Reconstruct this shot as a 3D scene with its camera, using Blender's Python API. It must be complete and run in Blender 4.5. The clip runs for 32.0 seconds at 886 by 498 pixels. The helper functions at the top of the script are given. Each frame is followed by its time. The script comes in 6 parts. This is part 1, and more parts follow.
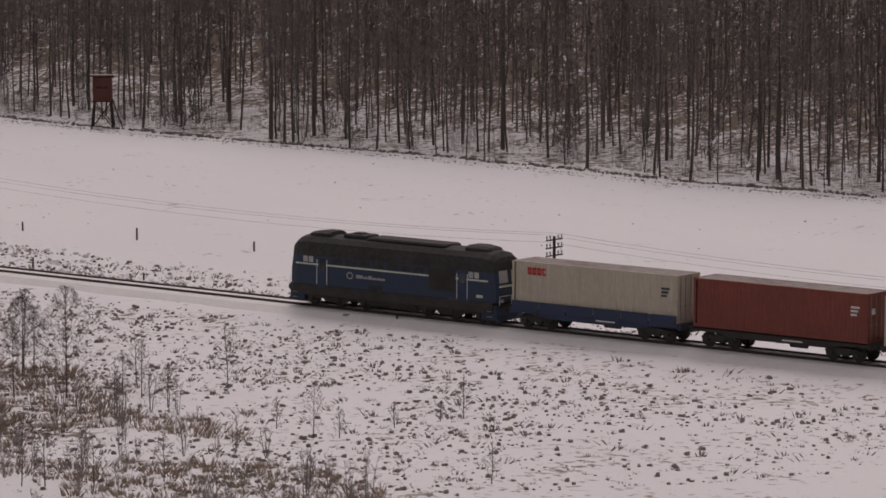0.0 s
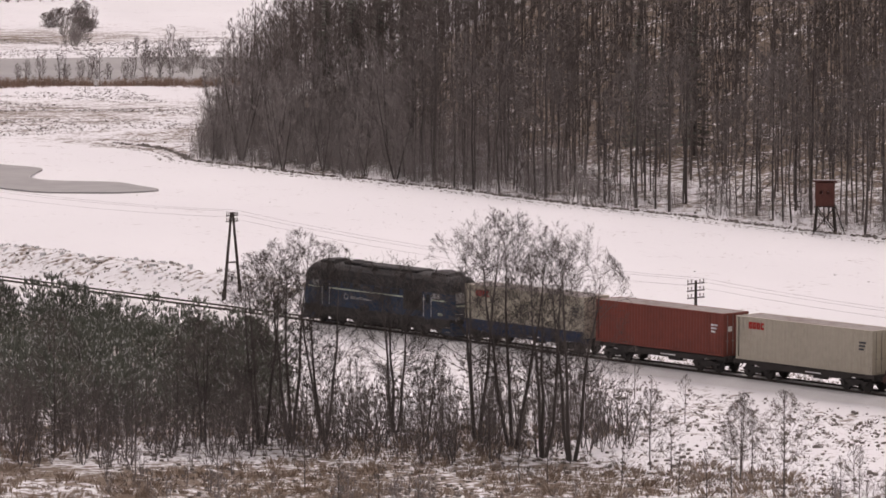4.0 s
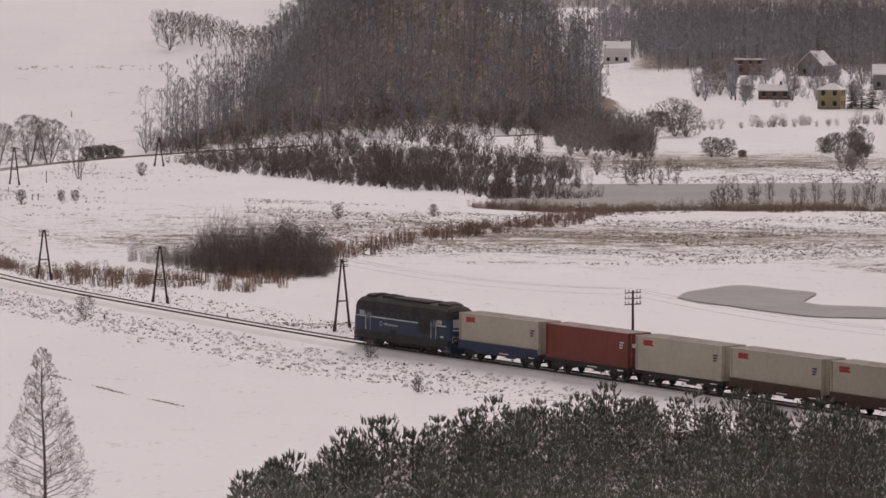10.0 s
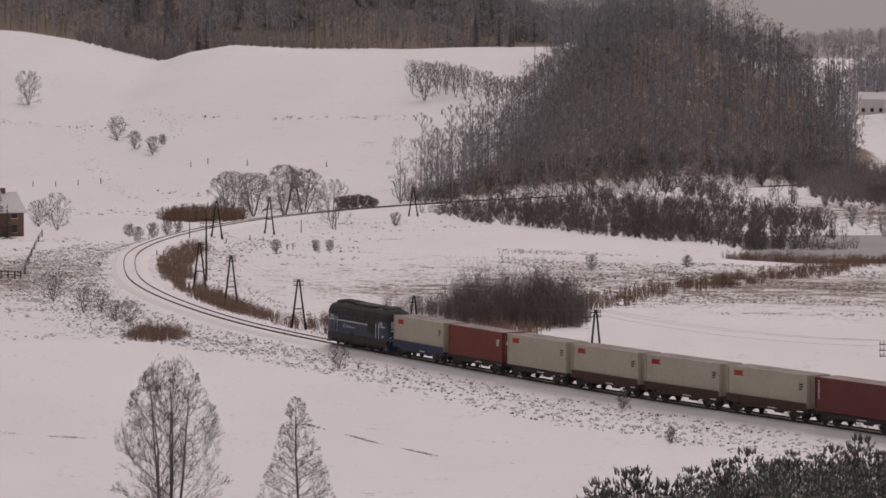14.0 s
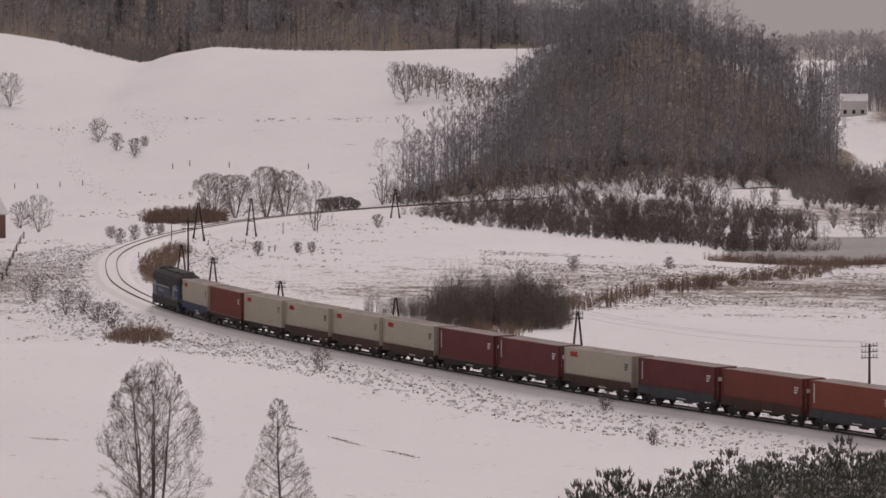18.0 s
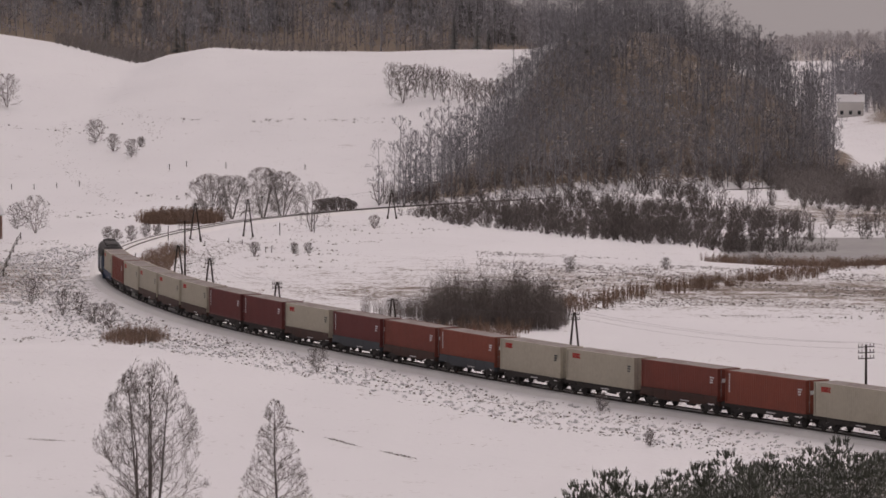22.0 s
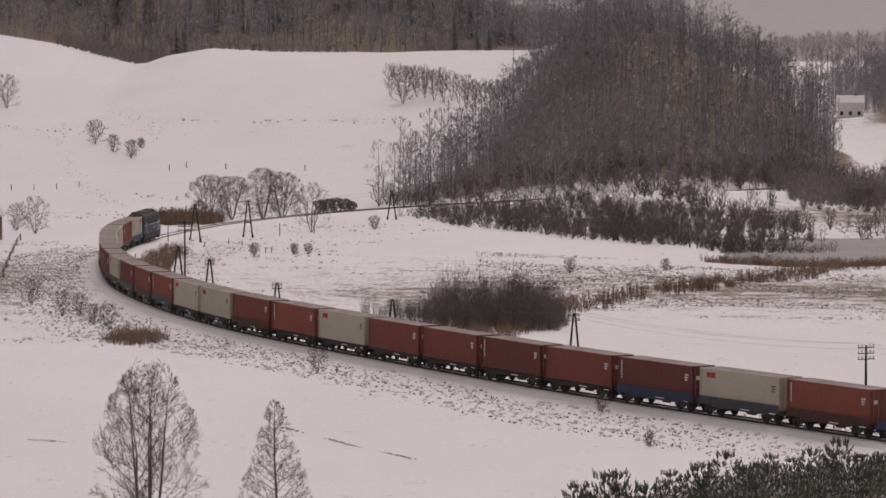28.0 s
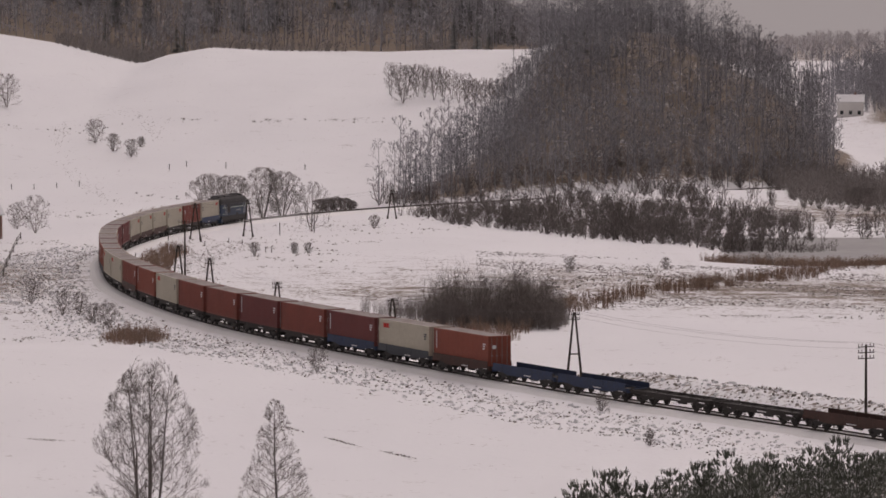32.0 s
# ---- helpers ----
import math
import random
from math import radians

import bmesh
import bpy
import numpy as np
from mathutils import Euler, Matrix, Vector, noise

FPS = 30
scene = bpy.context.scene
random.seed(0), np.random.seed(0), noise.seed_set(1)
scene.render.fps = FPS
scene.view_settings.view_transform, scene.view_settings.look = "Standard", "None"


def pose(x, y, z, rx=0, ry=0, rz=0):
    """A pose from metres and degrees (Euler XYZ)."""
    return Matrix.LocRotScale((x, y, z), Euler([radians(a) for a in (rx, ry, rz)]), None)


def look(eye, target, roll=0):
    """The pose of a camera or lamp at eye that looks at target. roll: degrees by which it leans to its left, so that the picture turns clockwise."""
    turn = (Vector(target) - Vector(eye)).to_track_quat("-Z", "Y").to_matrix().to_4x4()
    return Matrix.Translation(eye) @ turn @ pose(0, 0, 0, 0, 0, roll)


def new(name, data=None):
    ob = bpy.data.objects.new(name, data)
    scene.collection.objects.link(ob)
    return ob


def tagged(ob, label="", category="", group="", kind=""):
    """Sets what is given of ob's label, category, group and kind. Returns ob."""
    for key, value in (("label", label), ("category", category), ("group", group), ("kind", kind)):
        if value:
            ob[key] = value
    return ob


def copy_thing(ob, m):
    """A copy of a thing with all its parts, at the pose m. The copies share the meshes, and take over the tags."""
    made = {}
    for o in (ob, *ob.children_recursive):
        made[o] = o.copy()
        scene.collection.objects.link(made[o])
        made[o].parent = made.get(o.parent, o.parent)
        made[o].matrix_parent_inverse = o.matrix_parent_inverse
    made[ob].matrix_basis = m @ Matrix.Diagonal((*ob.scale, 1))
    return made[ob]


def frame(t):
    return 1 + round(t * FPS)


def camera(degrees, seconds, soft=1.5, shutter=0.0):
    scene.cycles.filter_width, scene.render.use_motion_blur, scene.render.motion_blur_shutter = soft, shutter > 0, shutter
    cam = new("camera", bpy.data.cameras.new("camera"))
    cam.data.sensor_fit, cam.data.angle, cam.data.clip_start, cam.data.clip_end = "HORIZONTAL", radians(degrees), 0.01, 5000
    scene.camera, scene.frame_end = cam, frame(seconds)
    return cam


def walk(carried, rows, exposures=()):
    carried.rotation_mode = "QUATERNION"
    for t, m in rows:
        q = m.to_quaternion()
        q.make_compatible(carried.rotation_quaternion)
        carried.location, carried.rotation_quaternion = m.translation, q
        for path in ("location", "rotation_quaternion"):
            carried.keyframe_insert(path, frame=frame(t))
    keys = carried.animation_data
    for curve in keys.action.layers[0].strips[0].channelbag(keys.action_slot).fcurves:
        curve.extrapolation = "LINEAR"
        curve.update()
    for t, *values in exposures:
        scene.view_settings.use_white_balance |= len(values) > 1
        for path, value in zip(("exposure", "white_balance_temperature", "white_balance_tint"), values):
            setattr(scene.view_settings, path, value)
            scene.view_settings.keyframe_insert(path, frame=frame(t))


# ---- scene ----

# ---- camera: stands on a hill and pans with the train ----
EYE_Z = 34.4
cam = camera(11.19, 32.0, soft=1.65, shutter=0.0)
PAN = [
    (0, -21.913, -6.497), (0.5, -20.530, -6.293), (1, -19.141, -6.025), (1.5, -17.780, -5.871), (2, -16.436, -5.676),
    (2.5, -15.378, -5.500), (3, -14.409, -5.361), (3.5, -13.542, -5.257), (5.5, -10.406, -4.803), (6, -9.543, -4.576),
    (6.5, -8.764, -4.362), (7, -7.908, -4.215), (7.5, -7.174, -4.115), (8, -6.420, -3.928), (8.5, -5.674, -3.816),
    (9, -4.761, -3.706), (9.5, -3.872, -3.652), (10, -2.947, -3.581), (10.5, -2.208, -3.442), (11, -1.325, -3.219),
    (11.5, -0.452, -3.041), (12, 0.394, -2.976), (12.5, 0.526, -2.942), (13, 0.427, -2.943), (13.5, 0.349, -2.942),
    (14, 0.272, -2.941), (14.5, 0.218, -2.932), (16.5, 0.086, -2.921), (18, 0.043, -2.918), (20, 0.021, -2.909),
    (22.5, -0.000, -2.908), (25, 0.000, -2.899), (27.5, -0.000, -2.899), (31.5, 0.001, -2.899), (32, 0.001, -2.909)]
EXPOSURE = [(0, -0.96, 7050, 25), (2, -0.54, 7050, 25), (3, -0.27, 7050, 25), (6, -0.12, 7050, 25), (7.5, -0.35, 7050, 25), (9, -0.61, 7050, 25), (10.5, -0.63, 7050, 25), (13, -0.84, 7050, 25), (17, -0.77, 7050, 25), (25, -0.75, 7050, 25), (32, -0.75, 7050, 25)]
walk(cam, [(t, pose(0, 0, EYE_Z, 90 + p, 0.02, y)) for t, y, p in PAN], EXPOSURE)

# ---- sky and light: an overcast winter day ----
world = bpy.data.worlds.new("overcast_sky")
scene.world = world
world.use_nodes = True
wn = world.node_tree
sky = wn.nodes.new("ShaderNodeTexSky")
sky.sky_type = "NISHITA"
sky.sun_disc = False
sky.sun_elevation, sky.sun_rotation = radians(58), radians(20)
sky.air_density, sky.dust_density = 1.0, 6.0
pale = wn.nodes.new("ShaderNodeHueSaturation")
pale.inputs["Saturation"].default_value = 0.10
wn.links.new(sky.outputs[0], pale.inputs["Color"])
wn.links.new(pale.outputs[0], wn.nodes["Background"].inputs["Color"])
wn.nodes["Background"].inputs["Strength"].default_value = 0.135
sun = new("sun", bpy.data.lights.new("sun", "SUN"))
sun.data.energy, sun.data.angle, sun.data.color = 0.38, radians(70), (1.0, 0.95, 0.92)
sun.matrix_basis = look((0, 0, 0), (-math.sin(radians(20)) * math.cos(radians(58)), -math.cos(radians(20)) * math.cos(radians(58)), -math.sin(radians(58))))

cloud = bpy.data.materials.new("low_cloud")
cloud.use_nodes = True
glow = cloud.node_tree.nodes["Principled BSDF"]
glow.inputs["Base Color"].default_value = (0.3, 0.3, 0.3, 1)
glow.inputs["Emission Color"].default_value, glow.inputs["Emission Strength"].default_value = (1.0, 0.985, 0.985, 1), 0.42


# ---- materials ----
def mat(name, base, rough=0.8, metal=0.0, dark=None, scale=1.0, amount=0.5, bump=0.0, bump_scale=None, vary=0.0, spec=0.3):
    """Paint, wood, snow: a base colour mixed with a second one by two scales of noise, with relief."""
    m = bpy.data.materials.new(name)
    m.use_nodes = True
    nt = m.node_tree
    b = nt.nodes["Principled BSDF"]
    b.inputs["Roughness"].default_value = rough
    b.inputs["Metallic"].default_value = metal
    b.inputs["Specular IOR Level"].default_value = spec
    dark = dark or tuple(c * 0.6 for c in base)
    co = nt.nodes.new("ShaderNodeTexCoord")
    n1 = nt.nodes.new("ShaderNodeTexNoise")
    n1.inputs["Scale"].default_value, n1.inputs["Detail"].default_value = scale, 6
    n2 = nt.nodes.new("ShaderNodeTexNoise")
    n2.inputs["Scale"].default_value, n2.inputs["Detail"].default_value = scale * 7.3, 3
    for n in (n1, n2):
        nt.links.new(co.outputs["Object"], n.inputs["Vector"])
    mul = nt.nodes.new("ShaderNodeMath")
    mul.operation = "MULTIPLY"
    nt.links.new(n1.outputs["Fac"], mul.inputs[0])
    nt.links.new(n2.outputs["Fac"], mul.inputs[1])
    ramp = nt.nodes.new("ShaderNodeMapRange")
    ramp.inputs["From Min"].default_value, ramp.inputs["From Max"].default_value = 0.16, 0.36
    ramp.inputs["To Max"].default_value = amount
    nt.links.new(mul.outputs[0], ramp.inputs["Value"])
    mix = nt.nodes.new("ShaderNodeMix")
    mix.data_type = "RGBA"
    mix.inputs["A"].default_value, mix.inputs["B"].default_value = (*base, 1), (*dark, 1)
    nt.links.new(ramp.outputs[0], mix.inputs["Factor"])
    out = mix.outputs["Result"]
    if vary:
        info = nt.nodes.new("ShaderNodeObjectInfo")
        geo = nt.nodes.new("ShaderNodeNewGeometry")
        add = nt.nodes.new("ShaderNodeMath")
        add.operation = "ADD"
        nt.links.new(info.outputs["Random"], add.inputs[0])
        nt.links.new(geo.outputs["Random Per Island"], add.inputs[1])
        rng = nt.nodes.new("ShaderNodeMapRange")
        rng.inputs["From Max"].default_value = 2.0
        rng.inputs["To Min"].default_value, rng.inputs["To Max"].default_value = 1 - vary, 1 + vary
        nt.links.new(add.outputs[0], rng.inputs["Value"])
        hsv = nt.nodes.new("ShaderNodeHueSaturation")
        nt.links.new(rng.outputs[0], hsv.inputs["Value"])
        nt.links.new(out, hsv.inputs["Color"])
        out = hsv.outputs["Color"]
    nt.links.new(out, b.inputs["Base Color"])
    if bump:
        n3 = nt.nodes.new("ShaderNodeTexNoise")
        n3.inputs["Scale"].default_value, n3.inputs["Detail"].default_value = bump_scale or scale * 5, 5
        nt.links.new(co.outputs["Object"], n3.inputs["Vector"])
        bp = nt.nodes.new("ShaderNodeBump")
        bp.inputs["Strength"].default_value, bp.inputs["Distance"].default_value = 0.6, bump
        nt.links.new(n3.outputs["Fac"], bp.inputs["Height"])
        nt.links.new(bp.outputs[0], b.inputs["Normal"])
    return m


M = {
    "bark": mat("bark_dark", (0.090, 0.079, 0.073), 0.95, dark=(0.14, 0.125, 0.115), scale=1.5, vary=0.35, bump=0.03),
    "twig": mat("twig_brown", (0.135, 0.115, 0.106), 0.95, dark=(0.19, 0.168, 0.158), scale=0.4, vary=0.35),
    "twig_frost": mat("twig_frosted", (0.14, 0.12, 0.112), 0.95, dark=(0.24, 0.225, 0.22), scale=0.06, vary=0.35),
    # distance haze mixed into the twig colour: paler and cooler than near twigs
    "twig_hill_hazed": mat("twig_hill_hazed", (0.235, 0.230, 0.243), 0.95, dark=(0.41, 0.41, 0.435), scale=0.07, amount=0.8, vary=0.3),
    "twig_shore": mat("wet_twig", (0.17, 0.148, 0.14), 0.95, dark=(0.23, 0.205, 0.198), scale=0.2, vary=0.35),
    "needle_far": mat("snow_dusted_needles", (0.17, 0.18, 0.175), 0.9, dark=(0.34, 0.35, 0.355), scale=0.25, vary=0.35),
    # frost on bushes; the pale tone also stands in for haze further off
    "frosted": mat("frosted_hazed_twigs", (0.25, 0.225, 0.215), 0.95, dark=(0.33, 0.305, 0.295), scale=0.3, vary=0.3),
    # village twigs and the last woods: more haze painted into the base colour
    "twig_village_hazed": mat("twig_village_hazed", (0.30, 0.295, 0.315), 0.95, dark=(0.40, 0.40, 0.43), scale=0.03, vary=0.3),
    "twig_last_hazed": mat("hazed_far_wood", (0.52, 0.50, 0.515), 0.95, dark=(0.62, 0.61, 0.62), scale=0.01, vary=0.25),
    "needle": mat("pine_needles", (0.128, 0.140, 0.112), 0.9, dark=(0.235, 0.245, 0.215), scale=1.0, vary=0.45),
    "needle_snow": mat("snow_on_needles", (0.84, 0.84, 0.84), 0.9, dark=(0.62, 0.63, 0.61), scale=4.0, amount=0.6),
    "grass": mat("dry_grass", (0.36, 0.28, 0.215), 0.95, dark=(0.25, 0.20, 0.16), scale=0.6, vary=0.3),
    "reed": mat("dry_reed", (0.24, 0.165, 0.125), 0.95, dark=(0.16, 0.115, 0.09), scale=0.1, vary=0.3),
    "tuft": mat("frozen_tussock", (0.165, 0.145, 0.128), 0.95, dark=(0.29, 0.265, 0.24), scale=0.8, amount=0.7, vary=0.4),
    "ice": mat("pond_ice", (0.36, 0.355, 0.35), 0.85, dark=(0.46, 0.45, 0.445), scale=0.05, spec=0.0),
    "snow_clump": mat("snow_cap", (0.80, 0.80, 0.81), 0.9, scale=1.0, dark=(0.7, 0.7, 0.72)),
    "rail": mat("rail_steel", (0.085, 0.07, 0.06), 0.6, 0.2, scale=0.5),
    "ballast": mat("snowy_ballast", (0.84, 0.835, 0.83), 0.95, dark=(0.58, 0.56, 0.54), scale=1.3, amount=0.18, bump=0.06, bump_scale=9),
    "pole": mat("creosoted_wood", (0.055, 0.045, 0.038), 0.85, scale=2.0),
    "ceramic": mat("insulator", (0.30, 0.29, 0.28), 0.3, scale=3.0),
    "wire": mat("telegraph_wire", (0.20, 0.19, 0.19), 0.6, 0.5, scale=1.0),
    "loco_blue": mat("loco_blue_paint", (0.027, 0.048, 0.090), 0.55, dark=(0.032, 0.042, 0.060), scale=0.7, amount=0.6),
    "loco_roof": mat("sooty_roof", (0.034, 0.032, 0.033), 0.8, dark=(0.07, 0.067, 0.067), scale=0.6),
    "black": mat("greasy_black", (0.040, 0.037, 0.036), 0.75, dark=(0.075, 0.066, 0.06), scale=1.2),
    "stripe": mat("pale_stripe", (0.58, 0.66, 0.52), 0.6, scale=1.0),
    "faded_white": mat("faded_white_lettering", (0.36, 0.37, 0.38), 0.7, scale=2.0),
    "white_paint": mat("white_paint", (0.75, 0.75, 0.75), 0.6, scale=2.0, dark=(0.5, 0.5, 0.5)),
    "glass": mat("cab_glass", (0.03, 0.035, 0.04), 0.08, spec=0.6, scale=1.0),
    # pale base colour paints in the bright snow showing through the cab panes
    "glass_painted_bright": mat("cab_glass_painted_bright", (0.45, 0.45, 0.45), 0.1, spec=0.5, scale=1.0),
    "white_box": mat("offwhite_container_paint", (0.50, 0.462, 0.375), 0.6, dark=(0.41, 0.37, 0.295), scale=0.35, amount=0.6),
    "red_box": mat("oxide_red_container_paint", (0.23, 0.062, 0.045), 0.6, dark=(0.16, 0.05, 0.038), scale=0.35, amount=0.6),
    "crimson_box": mat("crimson_container_paint", (0.17, 0.047, 0.044), 0.6, dark=(0.125, 0.038, 0.037), scale=0.35, amount=0.6),
    "orange_box": mat("orange_red_container_paint", (0.275, 0.076, 0.050), 0.6, dark=(0.205, 0.060, 0.042), scale=0.35, amount=0.6),
    "logo_red": mat("logo_red", (0.52, 0.035, 0.03), 0.6, scale=2.0),
    "wagon_blue": mat("wagon_blue", (0.035, 0.055, 0.115), 0.65, dark=(0.04, 0.045, 0.06), scale=0.8, amount=0.7),
    "wagon_brown": mat("wagon_brown", (0.085, 0.042, 0.034), 0.7, dark=(0.05, 0.035, 0.03), scale=0.8, amount=0.7),
    "wagon_black": mat("wagon_black", (0.045, 0.040, 0.038), 0.75, dark=(0.05, 0.042, 0.037), scale=0.8),
    "wagon_grey": mat("wagon_grey", (0.070, 0.078, 0.090), 0.7, dark=(0.05, 0.05, 0.055), scale=0.8),
    "steel": mat("bare_steel", (0.30, 0.29, 0.28), 0.45, 0.8, scale=1.0),
    "tower_wood": mat("tower_boards", (0.15, 0.060, 0.048), 0.85, dark=(0.09, 0.04, 0.035), scale=1.5),
    "plaster_white": mat("white_plaster", (0.80, 0.78, 0.75), 0.9, dark=(0.68, 0.66, 0.63), scale=0.3),
    "plaster_yellow": mat("ochre_plaster", (0.42, 0.35, 0.20), 0.9, dark=(0.33, 0.27, 0.17), scale=0.3),
    "plaster_grey": mat("grey_plaster", (0.30, 0.28, 0.27), 0.9, scale=0.3),
    "brick": mat("brick_wall", (0.26, 0.15, 0.12), 0.9, scale=0.5),
    "roof_snow": mat("snowy_roof", (0.78, 0.78, 0.79), 0.9, dark=(0.62, 0.62, 0.63), scale=0.3),
    "window": mat("house_window", (0.05, 0.055, 0.06), 0.15, spec=0.5, scale=1.0),
    "post": mat("weathered_post", (0.085, 0.075, 0.066), 0.9, scale=3.0),
    "concrete": mat("concrete", (0.33, 0.32, 0.31), 0.9, scale=2.0),
}


# ---- mesh helpers ----
class Build:
    """Collects vertices and faces of one mesh."""

    def __init__(self):
        self.v, self.f = [], []

    def add(self, verts, faces):
        o = len(self.v)
        self.v += [tuple(p) for p in verts]
        self.f += [tuple(i + o for i in q) for q in faces]
        return self

    def box(self, x0, y0, z0, x1, y1, z1, bevel=0.0):
        if bevel <= 0:
            v = [(x, y, z) for z in (z0, z1) for x, y in ((x0, y0), (x1, y0), (x1, y1), (x0, y1))]
            return self.add(v, [(3, 2, 1, 0), (4, 5, 6, 7), (0, 1, 5, 4), (1, 2, 6, 5), (2, 3, 7, 6), (3, 0, 4, 7)])
        b = bevel
        ring = lambda i: [(x0 + i, y0 + b, 0), (x0 + b, y0 + i, 0), (x1 - b, y0 + i, 0), (x1 - i, y0 + b, 0), (x1 - i, y1 - b, 0), (x1 - b, y1 - i, 0), (x0 + b, y1 - i, 0), (x0 + i, y1 - b, 0)]
        v = []
        for z, i in ((z0, b), (z0 + b, 0), (z1 - b, 0), (z1, b)):
            for x, y, _ in ring(0):
                cx, cy = (x0 + x1) / 2, (y0 + y1) / 2
                v.append((x - math.copysign(i, x - cx), y - math.copysign(i, y - cy), z))
        f = [tuple(range(7, -1, -1)), tuple(range(24, 32))]
        for k in range(3):
            for j in range(8):
                f.append((k * 8 + j, k * 8 + (j + 1) % 8, k * 8 + 8 + (j + 1) % 8, k * 8 + 8 + j))
        return self.add(v, f)

    def tube(self, a, b, ra, rb=None, n=6, caps=True):
        a, b = Vector(a), Vector(b)
        rb = ra if rb is None else rb
        d = (b - a).normalized()
        u = d.orthogonal().normalized()
        w = d.cross(u)
        v = []
        for p, r in ((a, ra), (b, rb)):
            for k in range(n):
                t = 2 * math.pi * k / n
                v.append(p + r * (math.cos(t) * u + math.sin(t) * w))
        f = [(k, (k + 1) % n, n + (k + 1) % n, n + k) for k in range(n)]
        if caps:
            f += [tuple(range(n - 1, -1, -1)), tuple(range(n, 2 * n))]
        return self.add(v, f)

    def prism(self, outline, x0, x1, axis="x"):
        """An outline of (a, b) drawn along an axis: x gives (x, a, b), y gives (a, y, b), z gives (a, b, z)."""
        n = len(outline)
        place = {"x": lambda p, h: (h, p[0], p[1]), "y": lambda p, h: (p[0], h, p[1]), "z": lambda p, h: (p[0], p[1], h)}[axis]
        v = [place(p, h) for h in (x0, x1) for p in outline]
        f = [tuple(range(n - 1, -1, -1)), tuple(range(n, 2 * n))] + [(i, (i + 1) % n, n + (i + 1) % n, n + i) for i in range(n)]
        return self.add(v, f)

    def mesh(self, name, material):
        me = bpy.data.meshes.new(name)
        me.from_pydata(self.v, [], self.f)
        bm = bmesh.new()
        bm.from_mesh(me)
        bmesh.ops.recalc_face_normals(bm, faces=bm.faces)
        bm.to_mesh(me)
        bm.free()
        me.materials.append(material)
        return me


def part(name, build, material, parent, label=""):
    ob = new(name, build.mesh(name, material) if isinstance(build, Build) else build)
    ob.parent = parent
    return tagged(ob, label)


def thing(name, label, category, group="", kind="", m=None):
    ob = new(name)
    ob.empty_display_size = 0.5
    if m is not None:
        ob.matrix_basis = m
    return tagged(ob, label, category, group, kind)


def big_mesh(name, verts, tris, material, smooth=False):
    """A mesh of triangles from arrays."""
    me = bpy.data.meshes.new(name)
    verts, tris = np.asarray(verts, np.float32), np.asarray(tris, np.int32)
    me.vertices.add(len(verts))
    me.vertices.foreach_set("co", verts.ravel())
    me.loops.add(tris.size)
    me.loops.foreach_set("vertex_index", tris.ravel())
    k = tris.shape[1]
    me.polygons.add(len(tris))
    me.polygons.foreach_set("loop_start", np.arange(0, tris.size, k, dtype=np.int32))
    me.polygons.foreach_set("use_smooth", np.full(len(tris), smooth))
    me.update(calc_edges=True)
    me.validate()
    me.materials.append(material)
    return me


def scatter(name, templates, places, material, rng):
    """Joins many copies of templates (verts, tris) at rows of x, y, z, scale, spin into one mesh."""
    vs, fs, o = [], [], 0
    pick = rng.integers(0, len(templates), len(places))
    for k, (tv, tf) in enumerate(templates):
        p = places[pick == k]
        if not len(p):
            continue
        c, s = np.cos(p[:, 4])[:, None], np.sin(p[:, 4])[:, None]
        x = (tv[None, :, 0] * c - tv[None, :, 1] * s) * p[:, 3:4] + p[:, 0:1]
        y = (tv[None, :, 0] * s + tv[None, :, 1] * c) * p[:, 3:4] + p[:, 1:2]
        z = tv[None, :, 2] * p[:, 3:4] + p[:, 2:3]
        vs.append(np.stack([x, y, z], -1).reshape(-1, 3))
        fs.append((tf[None] + (np.arange(len(p)) * len(tv))[:, None, None]).reshape(-1, 3) + o)
        o += len(p) * len(tv)
    return big_mesh(name, np.concatenate(vs), np.concatenate(fs), material)

# ---- the line of the railway, seen from above, and its height ----
LINE = [(310, -101), (270, -30.5), (230, 40), (190, 110.5), (160, 162), (140, 197), (121, 231), (98, 269.5), (70, 318), (34, 381), (12, 419), (-10, 465.5), (-24, 500),
        (-34.5, 537), (-42, 575), (-46, 612), (-48, 648), (-46.8, 684), (-42.3, 723), (-33.8, 764), (-19.3, 806), (0.8, 847), (28, 892), (60, 941), (86, 985), (100, 1040), (106, 1095), (104, 1150), (98, 1205)]


def smooth(a, b, x):
    u = np.clip((np.asarray(x, float) - a) / (b - a), 0, 1)
    return u * u * (3 - 2 * u)


def spline(nodes, step=40):
    p = np.array(nodes, float)
    p = np.vstack([2 * p[0] - p[1], p, 2 * p[-1] - p[-2]])
    u = np.linspace(0, 1, step, endpoint=False)[:, None]
    out = []
    for i in range(1, len(p) - 2):
        a, b, c, d = p[i - 1:i + 3]
        out.append(0.5 * (2 * b + (c - a) * u + (2 * a - 5 * b + 4 * c - d) * u ** 2 + (-a + 3 * b - 3 * c + d) * u ** 3))
    q = np.vstack(out + [p[-2][None]])
    return q, np.r_[0, np.cumsum(np.linalg.norm(np.diff(q, axis=0), axis=1))]


TRACK, TRACK_S = spline(LINE)
TURN = np.gradient(TRACK, axis=0)
TRACK = TRACK + 0.6 * np.stack([TURN[:, 1], -TURN[:, 0]], 1) / np.linalg.norm(TURN, axis=1)[:, None]
TRACK_S = TRACK_S - TRACK_S[80]


def rail_z(x):
    return -0.0161 * np.asarray(x, float)


